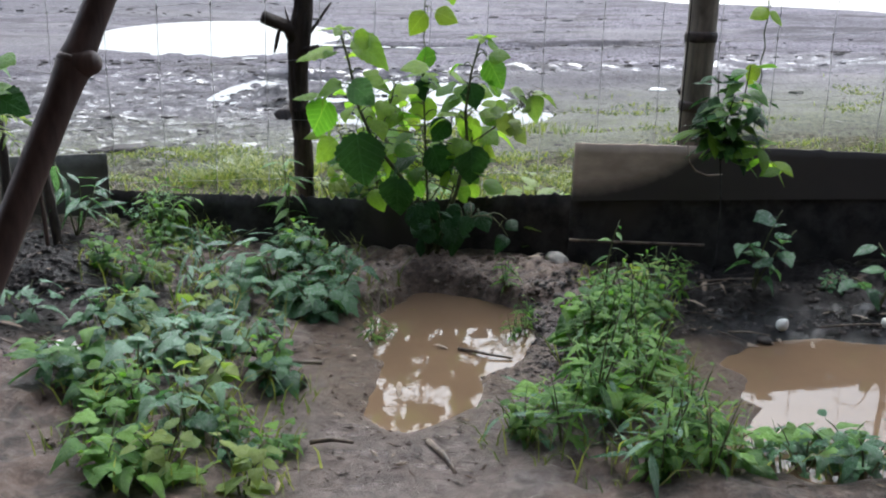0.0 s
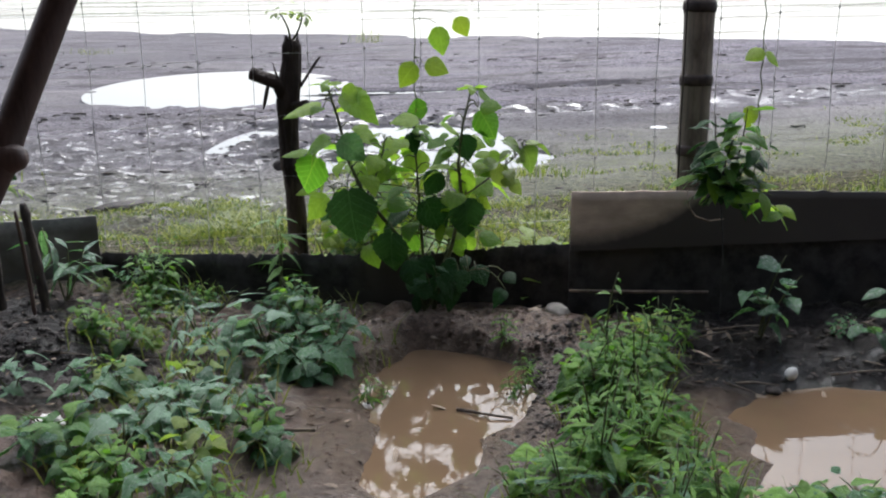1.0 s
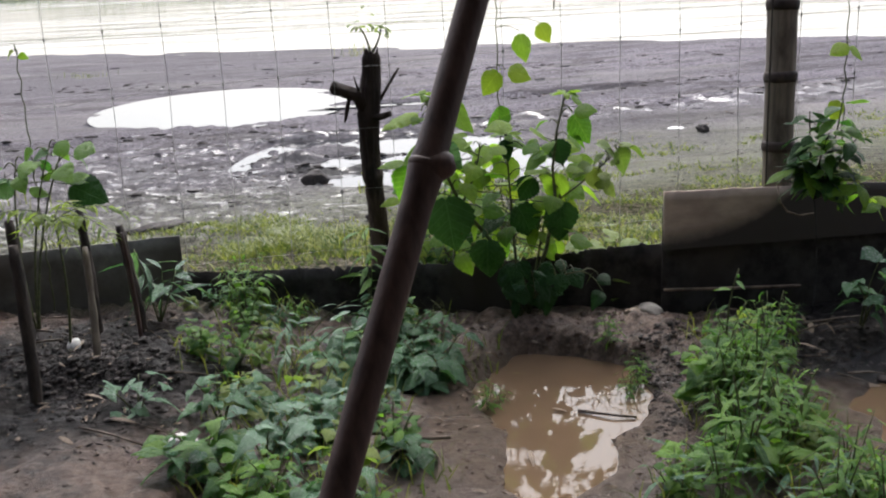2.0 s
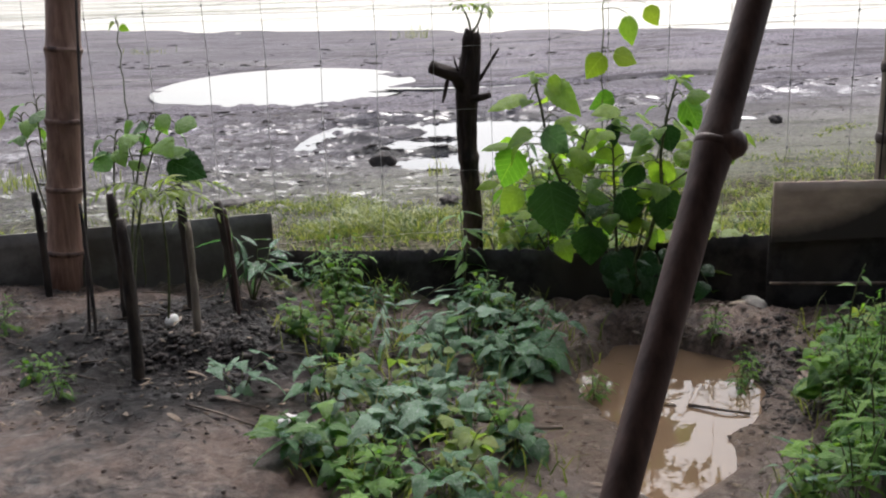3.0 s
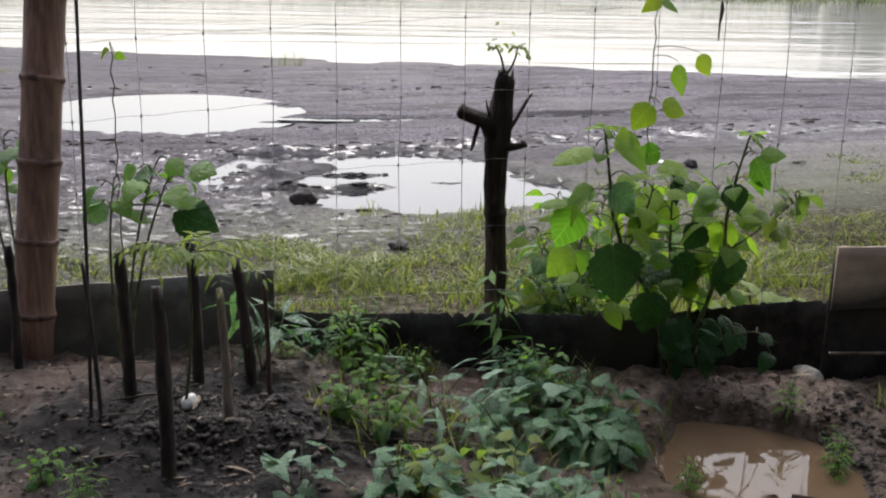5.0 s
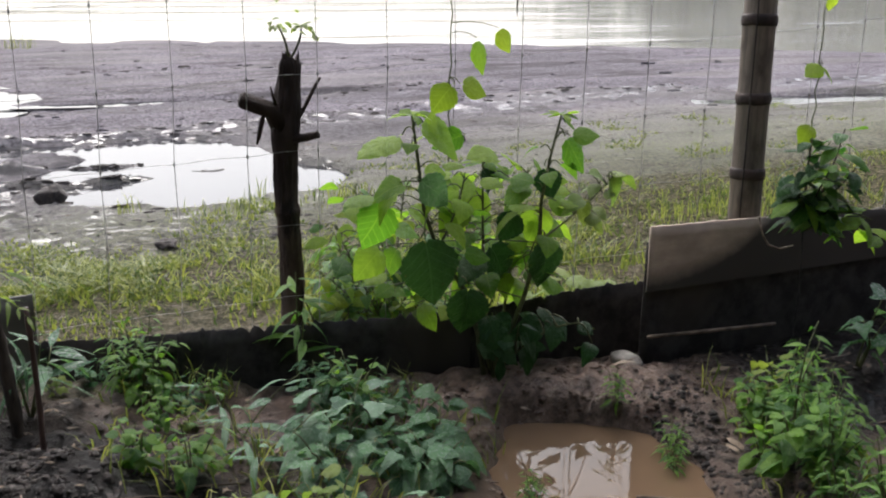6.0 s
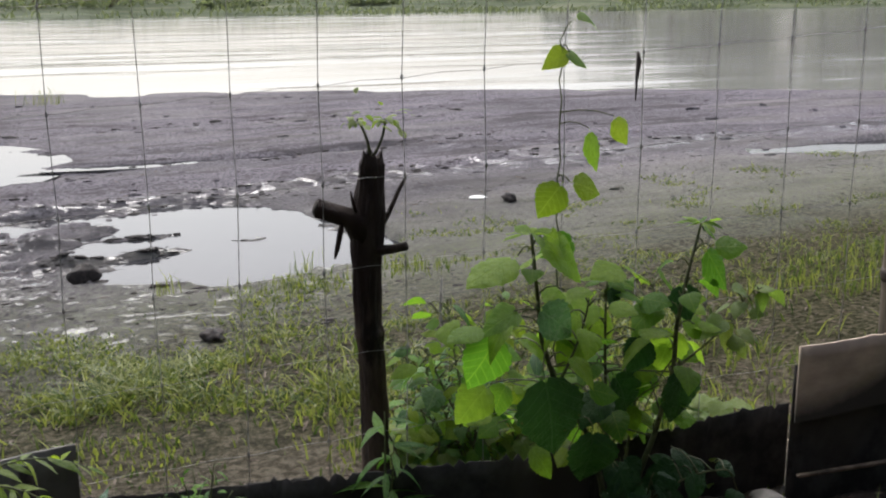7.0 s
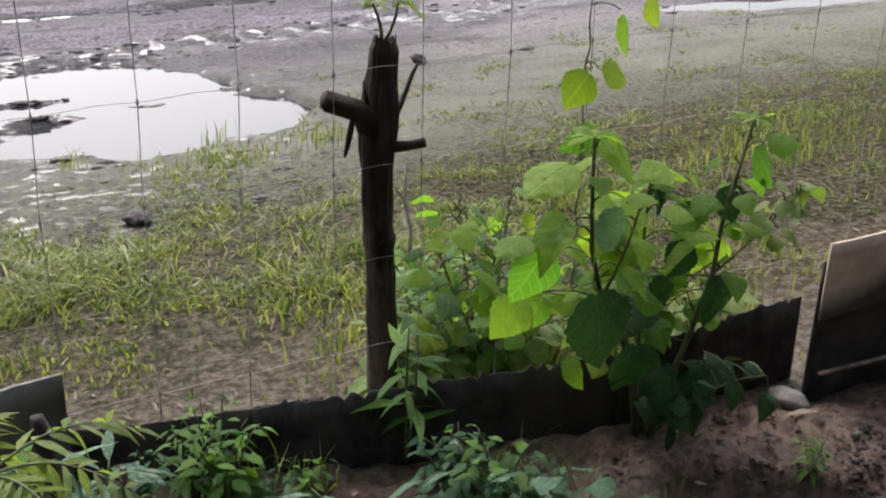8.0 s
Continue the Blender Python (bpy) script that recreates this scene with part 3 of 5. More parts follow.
# ---- posts ----
def bamboo(name, foot, top, r0, r1, nodes, material, node_material, label, bumpy=1.0, band=0.004):
    """A culm with swollen nodes at the given heights; the rings are parts of their own."""
    f, t = Vector(foot), Vector(top)
    base = root(name, f, label, "bamboo post")
    long = (t - f).length
    levels, radii = [0.0], [r0]
    for h in nodes:
        s = (h - f.z) / (t.z - f.z)
        r = r0 + (r1 - r0) * s
        for ds, k in ((-0.03, 0.985), (-0.014, 1.02), (-0.004, 1.06), (0.004, 1.05), (0.012, 1.0), (0.03, 0.975)):
            levels.append(s + ds / long)
            radii.append(r * (1 + (k - 1) * bumpy))
    levels.append(1.0)
    radii.append(r1)
    v, fc = tube([f.lerp(t, s) for s in levels], radii, 24)
    culm = part("culm", mesh_of("culm", [p + 0.03 * r0 * Vector((noise.noise(p * 23), noise.noise(p * 23 + Vector((9, 0, 0))), 0)) for p in v], fc), material, base)
    for n, h in enumerate(nodes):
        s = (h - f.z) / (t.z - f.z)
        r = (r0 + (r1 - r0) * s) * (1 + 0.06 * bumpy)
        pts = [f.lerp(t, s + d * band / long) for d in (-1.3, -0.7, 0.0, 0.7, 1.3)]
        v, fc = tube(pts, [r * 0.975, r * 1.015, r * 1.035, r * 1.02, r * 0.975], 24)
        part("node_ring", mesh_of("node_ring", [p + Vector((0, 0, 0.5 * band * noise.noise((p.x * 40, p.y * 40, n)))) for p in v], fc), node_material, culm)
    return base


def culm_of(post):
    return next(c for c in post.children if c.name.startswith("culm"))


bamboo("bamboo_post", (-1.605, 2.97, 0.0), (-1.459, 3.155, 1.75), 0.0475, 0.045, (0.25, 0.424, 0.607, 0.796, 0.99, 1.2, 1.42), BAMBOO_RED, NODE_RED, "thick reddish-brown bamboo post standing behind the grey board", 1.1, 0.006)
bamboo("bamboo_post", (0.624, 2.9, 0.0), (0.64, 2.965, 1.75), 0.0405, 0.038, (0.34, 0.526, 0.708, 0.892, 1.09, 1.3, 1.5), BAMBOO, NODE, "weathered grey bamboo fence post with dark rings", 1.1, 0.0105)
lean = bamboo("leaning_bamboo", (-0.614, 0.443, 0.08), (-0.024, 1.209, 1.735), 0.0124, 0.0109, (0.42, 0.931, 1.38), BAMBOO_DARK, BAMBOO_DARK, "slender dark bamboo pole leaning across the path", 2.3, 0.0022)
knob = [Vector((-0.308, 0.837, 0.931)) + Vector((0.013 * k, -0.002, 0.001 * k * k)) for k in (0, 0.6, 1.0, 1.25)]
part("branch_stub", mesh_of("branch_stub", *tube(knob, [0.012, 0.0105, 0.0085, 0.005], 12)), BAMBOO_DARK, culm_of(lean))
cable = [(0.584, 2.872, 0.3), (0.585, 2.876, 0.6), (0.59, 2.885, 0.9), (0.592, 2.9, 1.3), (0.597, 2.915, 1.72)]
tagged(part("fence_wire", mesh_of("fence_wire", *tube(cable, [0.0022] * 5, 6)), STAKE), "thin dark wire running down the grey bamboo post", "wire")


def rough_tube(points, radii, seg, amount, seed):
    v, f = tube(points, radii, seg)
    rnd = random.Random(seed)
    return [p + Vector((rnd.uniform(-amount, amount) for _ in range(3))) for p in v], f


def stump_post():
    base = root("stump_post", (-0.455, 3.165, 0.0), "dark cut tree stump used as fence post, with new shoots", "tree stump")
    pts = [(-0.44, 3.165, -0.02), (-0.452, 3.163, 0.12), (-0.455, 3.163, 0.22), (-0.458, 3.16, 0.34), (-0.462, 3.158, 0.43), (-0.463, 3.157, 0.452), (-0.465, 3.157, 0.47), (-0.466, 3.16, 0.55), (-0.464, 3.165, 0.63), (-0.456, 3.17, 0.69), (-0.45, 3.174, 0.74), (-0.447, 3.175, 0.785), (-0.446, 3.176, 0.802)]
    radii = [0.033, 0.0285, 0.027, 0.0265, 0.0265, 0.0305, 0.0265, 0.0265, 0.0315, 0.032, 0.0265, 0.0255, 0.018]
    path, rings, thick = [Vector(p) for p in pts], [], []
    for k in range(61):
        s = k / 60 * (len(pts) - 1)
        i = min(int(s), len(pts) - 2)
        rings.append(path[i].lerp(path[i + 1], s - i))
        thick.append(radii[i] + (radii[i + 1] - radii[i]) * (s - i))
    v, f = tube(rings, thick, 44)
    barky = []
    for n, p in enumerate(v):
        c, a = rings[n // 44], 6.2832 * (n % 44) / 44
        crack = noise.noise((math.cos(a) * 3.2, math.sin(a) * 3.2, p.z * 9)) + 0.6 * noise.noise((math.cos(a) * 7, math.sin(a) * 7, p.z * 22)) + 0.7 * noise.noise((math.cos(a) * 15, math.sin(a) * 15, p.z * 9))
        knob = 0.9 * max(0, noise.noise((math.cos(a) * 1.5 + 4, math.sin(a) * 1.5, p.z * 21)))
        barky.append(c + Vector((0, 0, 0.022 * crack if n // 44 == 60 else 0)) + (p - c) * (1 + (0.09 + 0.09 * float(sstep(0.5, 0.65, p.z))) * crack + 0.14 * knob))
    trunk = part("trunk", mesh_of("trunk", barky, f), BARK, base)
    arm = [(-0.468, 3.165, 0.655), (-0.492, 3.16, 0.685), (-0.53, 3.157, 0.7), (-0.563, 3.156, 0.713)]
    part("branch_stub", mesh_of("branch_stub", *rough_tube(arm, [0.031, 0.0205, 0.0165, 0.0175], 14, 0.003, 5)), BARK, trunk)
    part("cut_face", mesh_of("cut_face", *tube([(-0.562, 3.156, 0.7128), (-0.566, 3.156, 0.7142)], [0.0128, 0.0122], 12)), STAKE, trunk)
    part("branch_stub", mesh_of("branch_stub", *rough_tube([(-0.455, 3.15, 0.62), (-0.425, 3.12, 0.628), (-0.402, 3.1, 0.637)], [0.012, 0.0095, 0.009], 8, 0.001, 8)), BARK, trunk)
    part("splinter", mesh_of("splinter", *tube([(-0.487, 3.15, 0.7), (-0.494, 3.146, 0.722), (-0.498, 3.145, 0.742)], [0.006, 0.0045, 0.0015], 6, squash=0.5)), BARK, trunk)
    part("bark_strip", mesh_of("bark_strip", *tube([(-0.512, 3.15, 0.69), (-0.52, 3.147, 0.66), (-0.527, 3.146, 0.63), (-0.532, 3.146, 0.612)], [0.004, 0.006, 0.005, 0.002], 6, squash=0.4)), BARK, trunk)
    part("twig", mesh_of("twig", *tube([(-0.437, 3.16, 0.66), (-0.415, 3.17, 0.69), (-0.385, 3.19, 0.735), (-0.372, 3.195, 0.752)], [0.006, 0.0048, 0.004, 0.003], 6)), BARK, trunk)
    for a, b in (((-0.45, 3.175, 0.8), (-0.475, 3.17, 0.875)), ((-0.443, 3.177, 0.8), (-0.415, 3.185, 0.872))):
        shoot = part("shoot", mesh_of("shoot", *tube(bend(a, b, (0.006, 0, 0), 5), [0.0035, 0.003, 0.003, 0.0028, 0.0026, 0.002], 6)), STEM_BROWN, base)
        tip = Vector(b)
        rnd = random.Random(int(tip.x * -1000))
        for k in range(18):
            d = Vector((rnd.uniform(-1, 1), rnd.uniform(-1, 1), rnd.uniform(-0.3, 0.3))).normalized()
            put_leaf("young_leaf", OVAL[k % 4], tip + d * rnd.uniform(0.0, 0.06), d, rnd.uniform(0.016, 0.032), LEAF_YOUNG, shoot, rnd)
    return base


# ---- leaves ----
def leaf_mesh(name, profile, fold, droop, wave=0.0, seed=0, shaft=0.16, teeth=0.0):
    """A blade one unit long on +y with stalk, folded at the midrib, drooping, with waved and toothed margins; profile: half widths."""
    rnd = random.Random(seed)
    n = len(profile)
    turn = rnd.uniform(-0.12, 0.12)
    verts, faces = [(-0.012, 0, 0), (0.012, 0, 0)], []
    for i, w in enumerate(profile):
        s = i / (n - 1)
        y = shaft + (1 - shaft) * s
        z = -droop * s * s
        saw = 1 + (teeth if i % 2 else -teeth)
        for k in (-1, -0.55, 0, 0.55, 1):
            edge = saw if abs(k) == 1 else 1
            lift = fold * abs(k) * w - 0.3 * w * k * k + wave * rnd.uniform(-1, 1) * abs(k)
            verts.append((k * w * edge + turn * s * s, y - 0.05 * abs(k) * (1 if i < 2 else 0.3), z + lift))
    faces.append((0, 1, 4))
    for i in range(n - 1):
        for k in range(4):
            a = 2 + i * 5 + k
            faces.append((a, a + 1, a + 6, a + 5))
    return mesh_of(name, verts, faces)


HEART = [leaf_mesh("heart_leaf", (0.08, 0.27, 0.36, 0.4, 0.395, 0.36, 0.29, 0.2, 0.1, 0.008), 0.2 + 0.12 * k, 0.08 + 0.14 * k, 0.026, k, 0.18, 0.06) for k in range(5)]
OVAL = [leaf_mesh("oval_leaf", (0.03, 0.14, 0.21, 0.245, 0.24, 0.19, 0.11, 0.005), 0.3, 0.1 + 0.18 * k, 0.02, 10 + k, 0.14, 0.03) for k in range(4)]
BROAD = [leaf_mesh("broad_leaf", [0.415 * math.sin(math.pi * (0.03 + 0.965 * (i / 16) ** 0.7)) ** 0.92 for i in range(17)], 0.16 + 0.1 * k, 0.1 + 0.16 * k, 0.014, 40 + k, 0.14, 0.045) for k in range(5)]
LANCE = [leaf_mesh("lance_leaf", (0.02, 0.07, 0.11, 0.105, 0.08, 0.045, 0.004), 0.4, 0.15 + 0.25 * k, 0.012, 20 + k, 0.06) for k in range(3)]
ARROW = [leaf_mesh("arrow_leaf", (0.25, 0.36, 0.27, 0.22, 0.16, 0.09, 0.004), 0.25, 0.1 + 0.2 * k, 0.04, 30 + k, 0.22, 0.03) for k in range(4)]


def aim(place, along, size, normal, twist=0.0):
    y = Vector(along).normalized()
    x = y.cross(Vector(normal))
    if x.length < 1e-3:
        x = Vector((1, 0, 0))
    x.normalize()
    z = x.cross(y)
    m = Matrix((x, y, z)).transposed().to_4x4()
    return Matrix.Translation(place) @ m @ Matrix.Rotation(twist, 4, "Y") @ Matrix.Scale(size, 4)


LEAF_DATA = {}


def put_leaf(name, shape, place, along, size, material, parent, rnd, normal=(0, 0, 1), twist=None):
    key = (shape.name, material.name)
    if key not in LEAF_DATA:
        LEAF_DATA[key] = shape.copy()
        LEAF_DATA[key].materials.append(material)
    ob = new(name, LEAF_DATA[key])
    return hang(ob, parent, aim(place, along, size, normal, rnd.uniform(-0.5, 0.5) if twist is None else twist))


def branch(base, points, r0, r1, material=None, name="stem"):
    n = len(points)
    part(name, mesh_of(name, *tube(points, [r0 + (r1 - r0) * i / (n - 1) for i in range(n)], 7)), material or STEM_BROWN, base)
    return [Vector(p) for p in points]


def along_path(pts, s):
    s = max(0.0, min(0.9999, s)) * (len(pts) - 1)
    i = int(s)
    return pts[i].lerp(pts[i + 1], s - i)


def leaved(base, pts, first, count, sizes, shapes, material, rnd, droop=0.25, name="leaf", spread=1.0, out=0.02):
    """Leaves in a spiral along a branch, larger below, opening to the light."""
    for k in range(count):
        s = first + (1 - first) * (k + rnd.uniform(0, 0.6)) / count
        p = along_path(pts, s)
        a = 2.4 * k + rnd.uniform(-0.5, 0.5)
        d = Vector((math.cos(a) * spread, math.sin(a) * spread, rnd.uniform(-droop, 0.3)))
        size = sizes[0] + (sizes[1] - sizes[0]) * s
        put_leaf(name, rnd.choice(shapes), p + d.normalized() * out * 0.2, d, size * rnd.uniform(0.8, 1.2), material, base, rnd)


stump_post()


# ---- boards along the foot of the fence ----
def sheet(name, a, b, tops, bottom, thick, wave, material, label, seed, ragged=0.004, lean=0.0, slant=0.0):
    """An upright sheet from a to b; tops: heights along its upper edge; slightly buckled, with a ragged edge."""
    rnd = random.Random(seed)
    n, rows = 60, 6
    a, b = Vector((*a, 0)), Vector((*b, 0))
    side = (b - a).normalized()
    out = Vector((side.y, -side.x, 0))
    verts, faces = [], []
    for face in (0, 1):
        for i in range(n + 1):
            s = i / n
            k = s * (len(tops) - 1)
            j = min(int(k), len(tops) - 2)
            top = tops[j] + (tops[j + 1] - tops[j]) * (k - j) + ragged * noise.noise((i * 0.9, seed, 0)) * 2
            for r in range(rows + 1):
                z = bottom + (top - bottom) * r / rows
                w = wave * (noise.noise((s * 7, z * 4, seed)) + 0.5 * math.sin(s * 47 + seed) * (r / rows))
                verts.append(a.lerp(b, s) + side * (slant * (1 - s) * r / rows) + out * (w + lean * r / rows - face * thick) + Vector((0, 0, z)))
    m = (n + 1) * (rows + 1)
    for i in range(n):
        for r in range(rows):
            q = i * (rows + 1) + r
            faces.append((q, q + rows + 1, q + rows + 2, q + 1))
            faces.append((m + q, m + q + 1, m + q + rows + 2, m + q + rows + 1))
        q = i * (rows + 1) + rows
        faces.append((q, q + rows + 1, m + q + rows + 1, m + q))
    for i in (0, n):
        for r in range(rows):
            q = i * (rows + 1) + r
            faces.append((q, q + 1, m + q + 1, m + q))
    return tagged(part(name, mesh_of(name, verts, faces), material), label, "fence sheet", "sheets along the fence foot")


sheet("fence_board", (-2.5, 2.867), (-1.03, 3.13), (0.285, 0.296, 0.305, 0.312), 0.06, 0.008, 0.004, BOARD_GREY, "grey weathered board standing along the fence foot", 4, 0.001)
sheet("metal_sheet", (-1.06, 3.143), (-0.62, 3.04), (0.2, 0.205, 0.22), 0.0, 0.002, 0.004, DULL, "low dull grey metal sheet at the fence foot", 6, 0.002)
sheet("metal_sheet", (-0.74, 3.062), (-0.08, 2.905), (0.214, 0.222, 0.232, 0.24, 0.25), 0.0, 0.002, 0.006, TIN, "low blackened metal sheet with a ragged wavy edge", 7, 0.009)
sheet("metal_sheet", (-0.1, 2.906), (0.39, 2.945), (0.25, 0.257, 0.265, 0.268, 0.262), 0.0, 0.002, 0.005, DULL, "low brownish metal sheet bent along its upper edge", 8, 0.006)
sheet("metal_sheet", (0.3, 2.826), (1.9, 2.972), (0.4, 0.39, 0.38, 0.37, 0.36), 0.0, 0.003, 0.003, TIN, "tall blackened metal sheet behind the boards", 9, 0.004)
sheet("fence_board", (0.302, 2.813), (1.9, 2.963), (0.44, 0.433, 0.425, 0.412, 0.4, 0.388, 0.375), 0.283, 0.006, 0.003, BOARD, "long brown board, dark below and towards the east, fixed over the dark sheet", 12, 0.003)
tagged(part("dry_tendril", mesh_of("dry_tendril", *tube([(0.597, 2.815, 0.44), (0.6, 2.8, 0.4), (0.618, 2.797, 0.375), (0.65, 2.796, 0.363), (0.69, 2.797, 0.368)], [0.0022, 0.0028, 0.003, 0.0026, 0.0016], 6)), DRY), "pale dry tendril hanging over the dark part of the board", "tendril")
tagged(part("wooden_batten", mesh_of("wooden_batten", *tube([(0.298, 2.79, 0.182), (0.46, 2.794, 0.176), (0.66, 2.796, 0.172)], [0.006, 0.007, 0.006], 6, squash=0.7)), CUT), "thin pale wooden batten along the dark sheet", "batten")


# ---- wire mesh fence ----
FENCE = [Vector(p) for p in ((-4.2, 2.3, 0), (-1.66, 3.09, 0), (-1.06, 3.19, 0), (-0.45, 3.128, 0), (0.62, 2.98, 0), (2.6, 3.14, 0))]


def fence_points(step, start=0.0):
    lengths = [(b - a).length for a, b in zip(FENCE, FENCE[1:])]
    total, out, d = sum(lengths), [], start
    while d < total:
        r = d
        for a, b, l in zip(FENCE, FENCE[1:], lengths):
            if r <= l:
                out.append(a.lerp(b, r / l))
                break
            r -= l
        d += step
    return out


def row_height(x, k):
    return 0.255 + 0.172 * k + 0.078 * (min(x, 1.2) + 0.4) + (0.012 * (k - 3) if k > 3 else 0)


fence = root("wire_fence", (-0.45, 3.128, 0.1), "rusty galvanised wire mesh fence with square openings", "wire fence")
for n, p in enumerate(fence_points(0.158, 0.14)):
    pts = [p + Vector((0.006 * noise.noise((n, k * 0.7, 0)) * k * 0.3 + 0.004 * (k % 2), 0, row_height(p.x, k))) for k in range(0, 9)]
    line, thick = [p + Vector((0, 0, 0.03))], [0.0009]
    for q in pts:
        line += [q + Vector((0, 0, dz)) for dz in (-0.006, -0.003, 0.003, 0.006)]
        thick += [0.0009, 0.0026, 0.0026, 0.0009]
    part("vertical_wire", mesh_of("vertical_wire", *tube(line, thick, 5)), WIRE, fence)
strand = fence_points(0.0756)
for k in range(9):
    pts = [p + Vector((0, 0, row_height(p.x, k) + (0.0025 if n % 2 else -0.0015) + 0.002 * noise.noise((n * 0.3, k, 5)))) for n, p in enumerate(strand)]
    part("horizontal_wire", mesh_of("horizontal_wire", *tube(pts, [0.00055] * len(pts), 5)), WIRE, fence)


# ---- mulberry-like bush against the fence ----
def stalked(base, start, place, along, size, shape, material, rnd, normal=(0, 0, 1), twist=None):
    """A leaf at the end of its own thin stalk."""
    stalk = part("leaf_stalk", mesh_of("leaf_stalk", *tube(bend(start, place, (0, 0, 0.012), 3), [0.0019, 0.0016, 0.0014, 0.0012], 5)), STEM, base)
    put_leaf("leaf", shape, place, along, size, material, stalk, rnd, normal, twist)


def bush():
    rnd = random.Random(21)
    b = Vector((-0.08, 2.83, 0.1))
    base = root("bush", b, "broad-leaved green bush growing at the fence foot", "bush")
    left = branch(base, [(-0.09, 2.84, 0.1), (-0.11, 2.84, 0.22), (-0.15, 2.83, 0.33), (-0.225, 2.8, 0.435), (-0.262, 2.785, 0.53), (-0.285, 2.765, 0.65), (-0.305, 2.74, 0.73)], 0.0068, 0.0026)
    right = branch(base, [(-0.06, 2.84, 0.1), (-0.04, 2.835, 0.2), (-0.005, 2.83, 0.3), (0.02, 2.815, 0.43), (0.012, 2.8, 0.52), (0.024, 2.79, 0.62), (0.046, 2.79, 0.71)], 0.0068, 0.0024)
    mid = branch(base, bend((-0.075, 2.84, 0.1), (-0.1, 2.86, 0.6), (0.0, 0.02, 0), 7), 0.005, 0.002)
    fork = branch(base, bend(left[3], (-0.17, 2.79, 0.6), (0.01, 0, 0), 5), 0.003, 0.0015)
    side = branch(base, bend(right[3], (0.185, 2.8, 0.565), (0.01, 0, 0.0), 6), 0.0028, 0.0014, STEM)
    bent = branch(base, bend((-0.06, 2.86, 0.12), (0.04, 2.93, 0.57), (0.01, 0.02, 0.0), 7), 0.004, 0.0016)
    low = branch(base, bend((-0.08, 2.82, 0.12), (0.07, 2.71, 0.27), (0, 0, 0.03), 6), 0.003, 0.0014, STEM)
    stems = (left, right, mid, fork, side)

    def leaf(x, y, z, size, sx, sz, nz, tone):
        """A broad leaf about (x, y, z), aimed sideways by sx and up by sz; its face turns up with nz."""
        d = Vector((sx, -0.25, sz)).normalized()
        at = Vector((x, y, z)) - d * size * 0.55
        start = min((along_path(stem, k / 16) for stem in stems for k in range(17)), key=lambda p: (p - at).length)
        stalked(base, start, at, d, size, BROAD[rnd.randrange(5)], tone, rnd, (rnd.uniform(-0.2, 0.2), -1, nz if nz < 1.1 else 1.8 * nz), rnd.uniform(-0.25, 0.25))

    # large leaves facing the garden, their shade painted in with the dark leaf colour
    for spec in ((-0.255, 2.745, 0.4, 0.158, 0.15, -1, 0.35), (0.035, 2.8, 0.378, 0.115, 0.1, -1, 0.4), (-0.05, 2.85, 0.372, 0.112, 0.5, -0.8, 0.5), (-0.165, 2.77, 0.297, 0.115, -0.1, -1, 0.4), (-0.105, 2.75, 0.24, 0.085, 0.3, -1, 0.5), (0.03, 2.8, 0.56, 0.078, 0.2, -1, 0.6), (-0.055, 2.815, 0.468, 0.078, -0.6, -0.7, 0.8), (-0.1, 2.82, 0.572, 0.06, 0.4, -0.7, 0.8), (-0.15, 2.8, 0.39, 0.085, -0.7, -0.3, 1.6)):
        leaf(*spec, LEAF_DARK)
    leaf(-0.25, 2.74, 0.575, 0.088, 0.7, -0.5, 0.6, LEAF_PALE)
    # leaves in the light, spread almost flat
    for spec in ((-0.372, 2.757, 0.672, 0.112, -1, -0.28, 1.5), (-0.228, 2.757, 0.684, 0.115, 1, -0.35, 1.2), (-0.365, 2.79, 0.5, 0.108, -0.5, -0.9, 0.6), (-0.4, 2.8, 0.555, 0.078, -1, -0.1, 2), (0.088, 2.79, 0.62, 0.095, 0.6, -1, 0.8), (-0.335, 2.78, 0.585, 0.07, -1, 0.1, 2), (-0.22, 2.8, 0.6, 0.075, 1, 0.1, 1.8)):
        leaf(*spec, LEAF_BUSH)
    for spec in ((-0.12, 2.82, 0.635, 0.08, -0.8, 0.15, 1.4), (-0.17, 2.83, 0.56, 0.085, -0.9, -0.15, 1.5), (-0.07, 2.84, 0.585, 0.075, 0.9, 0.05, 1.6), (-0.24, 2.83, 0.5, 0.09, 0.8, -0.3, 1.2), (-0.18, 2.84, 0.515, 0.085, 1, -0.1, 1.5), (0.02, 2.84, 0.46, 0.09, -0.4, -0.9, 0.7), (-0.36, 2.86, 0.4, 0.09, -0.8, -0.6, 0.9), (0.055, 2.82, 0.57, 0.07, 0.9, -0.2, 1.4), (-0.03, 2.84, 0.54, 0.08, -0.9, -0.1, 1.6), (0.085, 2.84, 0.5, 0.075, 0.9, -0.3, 1.3)):
        leaf(*spec, LEAF_BUSH if rnd.random() < 0.75 else LEAF_LIME)
    for spec in ((0.15, 2.79, 0.575, 0.06, 0.9, -0.1, 1.5), (0.195, 2.79, 0.535, 0.075, 0.7, -0.9, 0.9), (0.2, 2.8, 0.575, 0.045, 1, 0.2, 1.5), (0.12, 2.79, 0.49, 0.07, 0.6, -0.8, 0.9), (0.16, 2.8, 0.46, 0.05, 0.8, -0.5, 1)):
        leaf(*spec, LEAF_YOUNG)
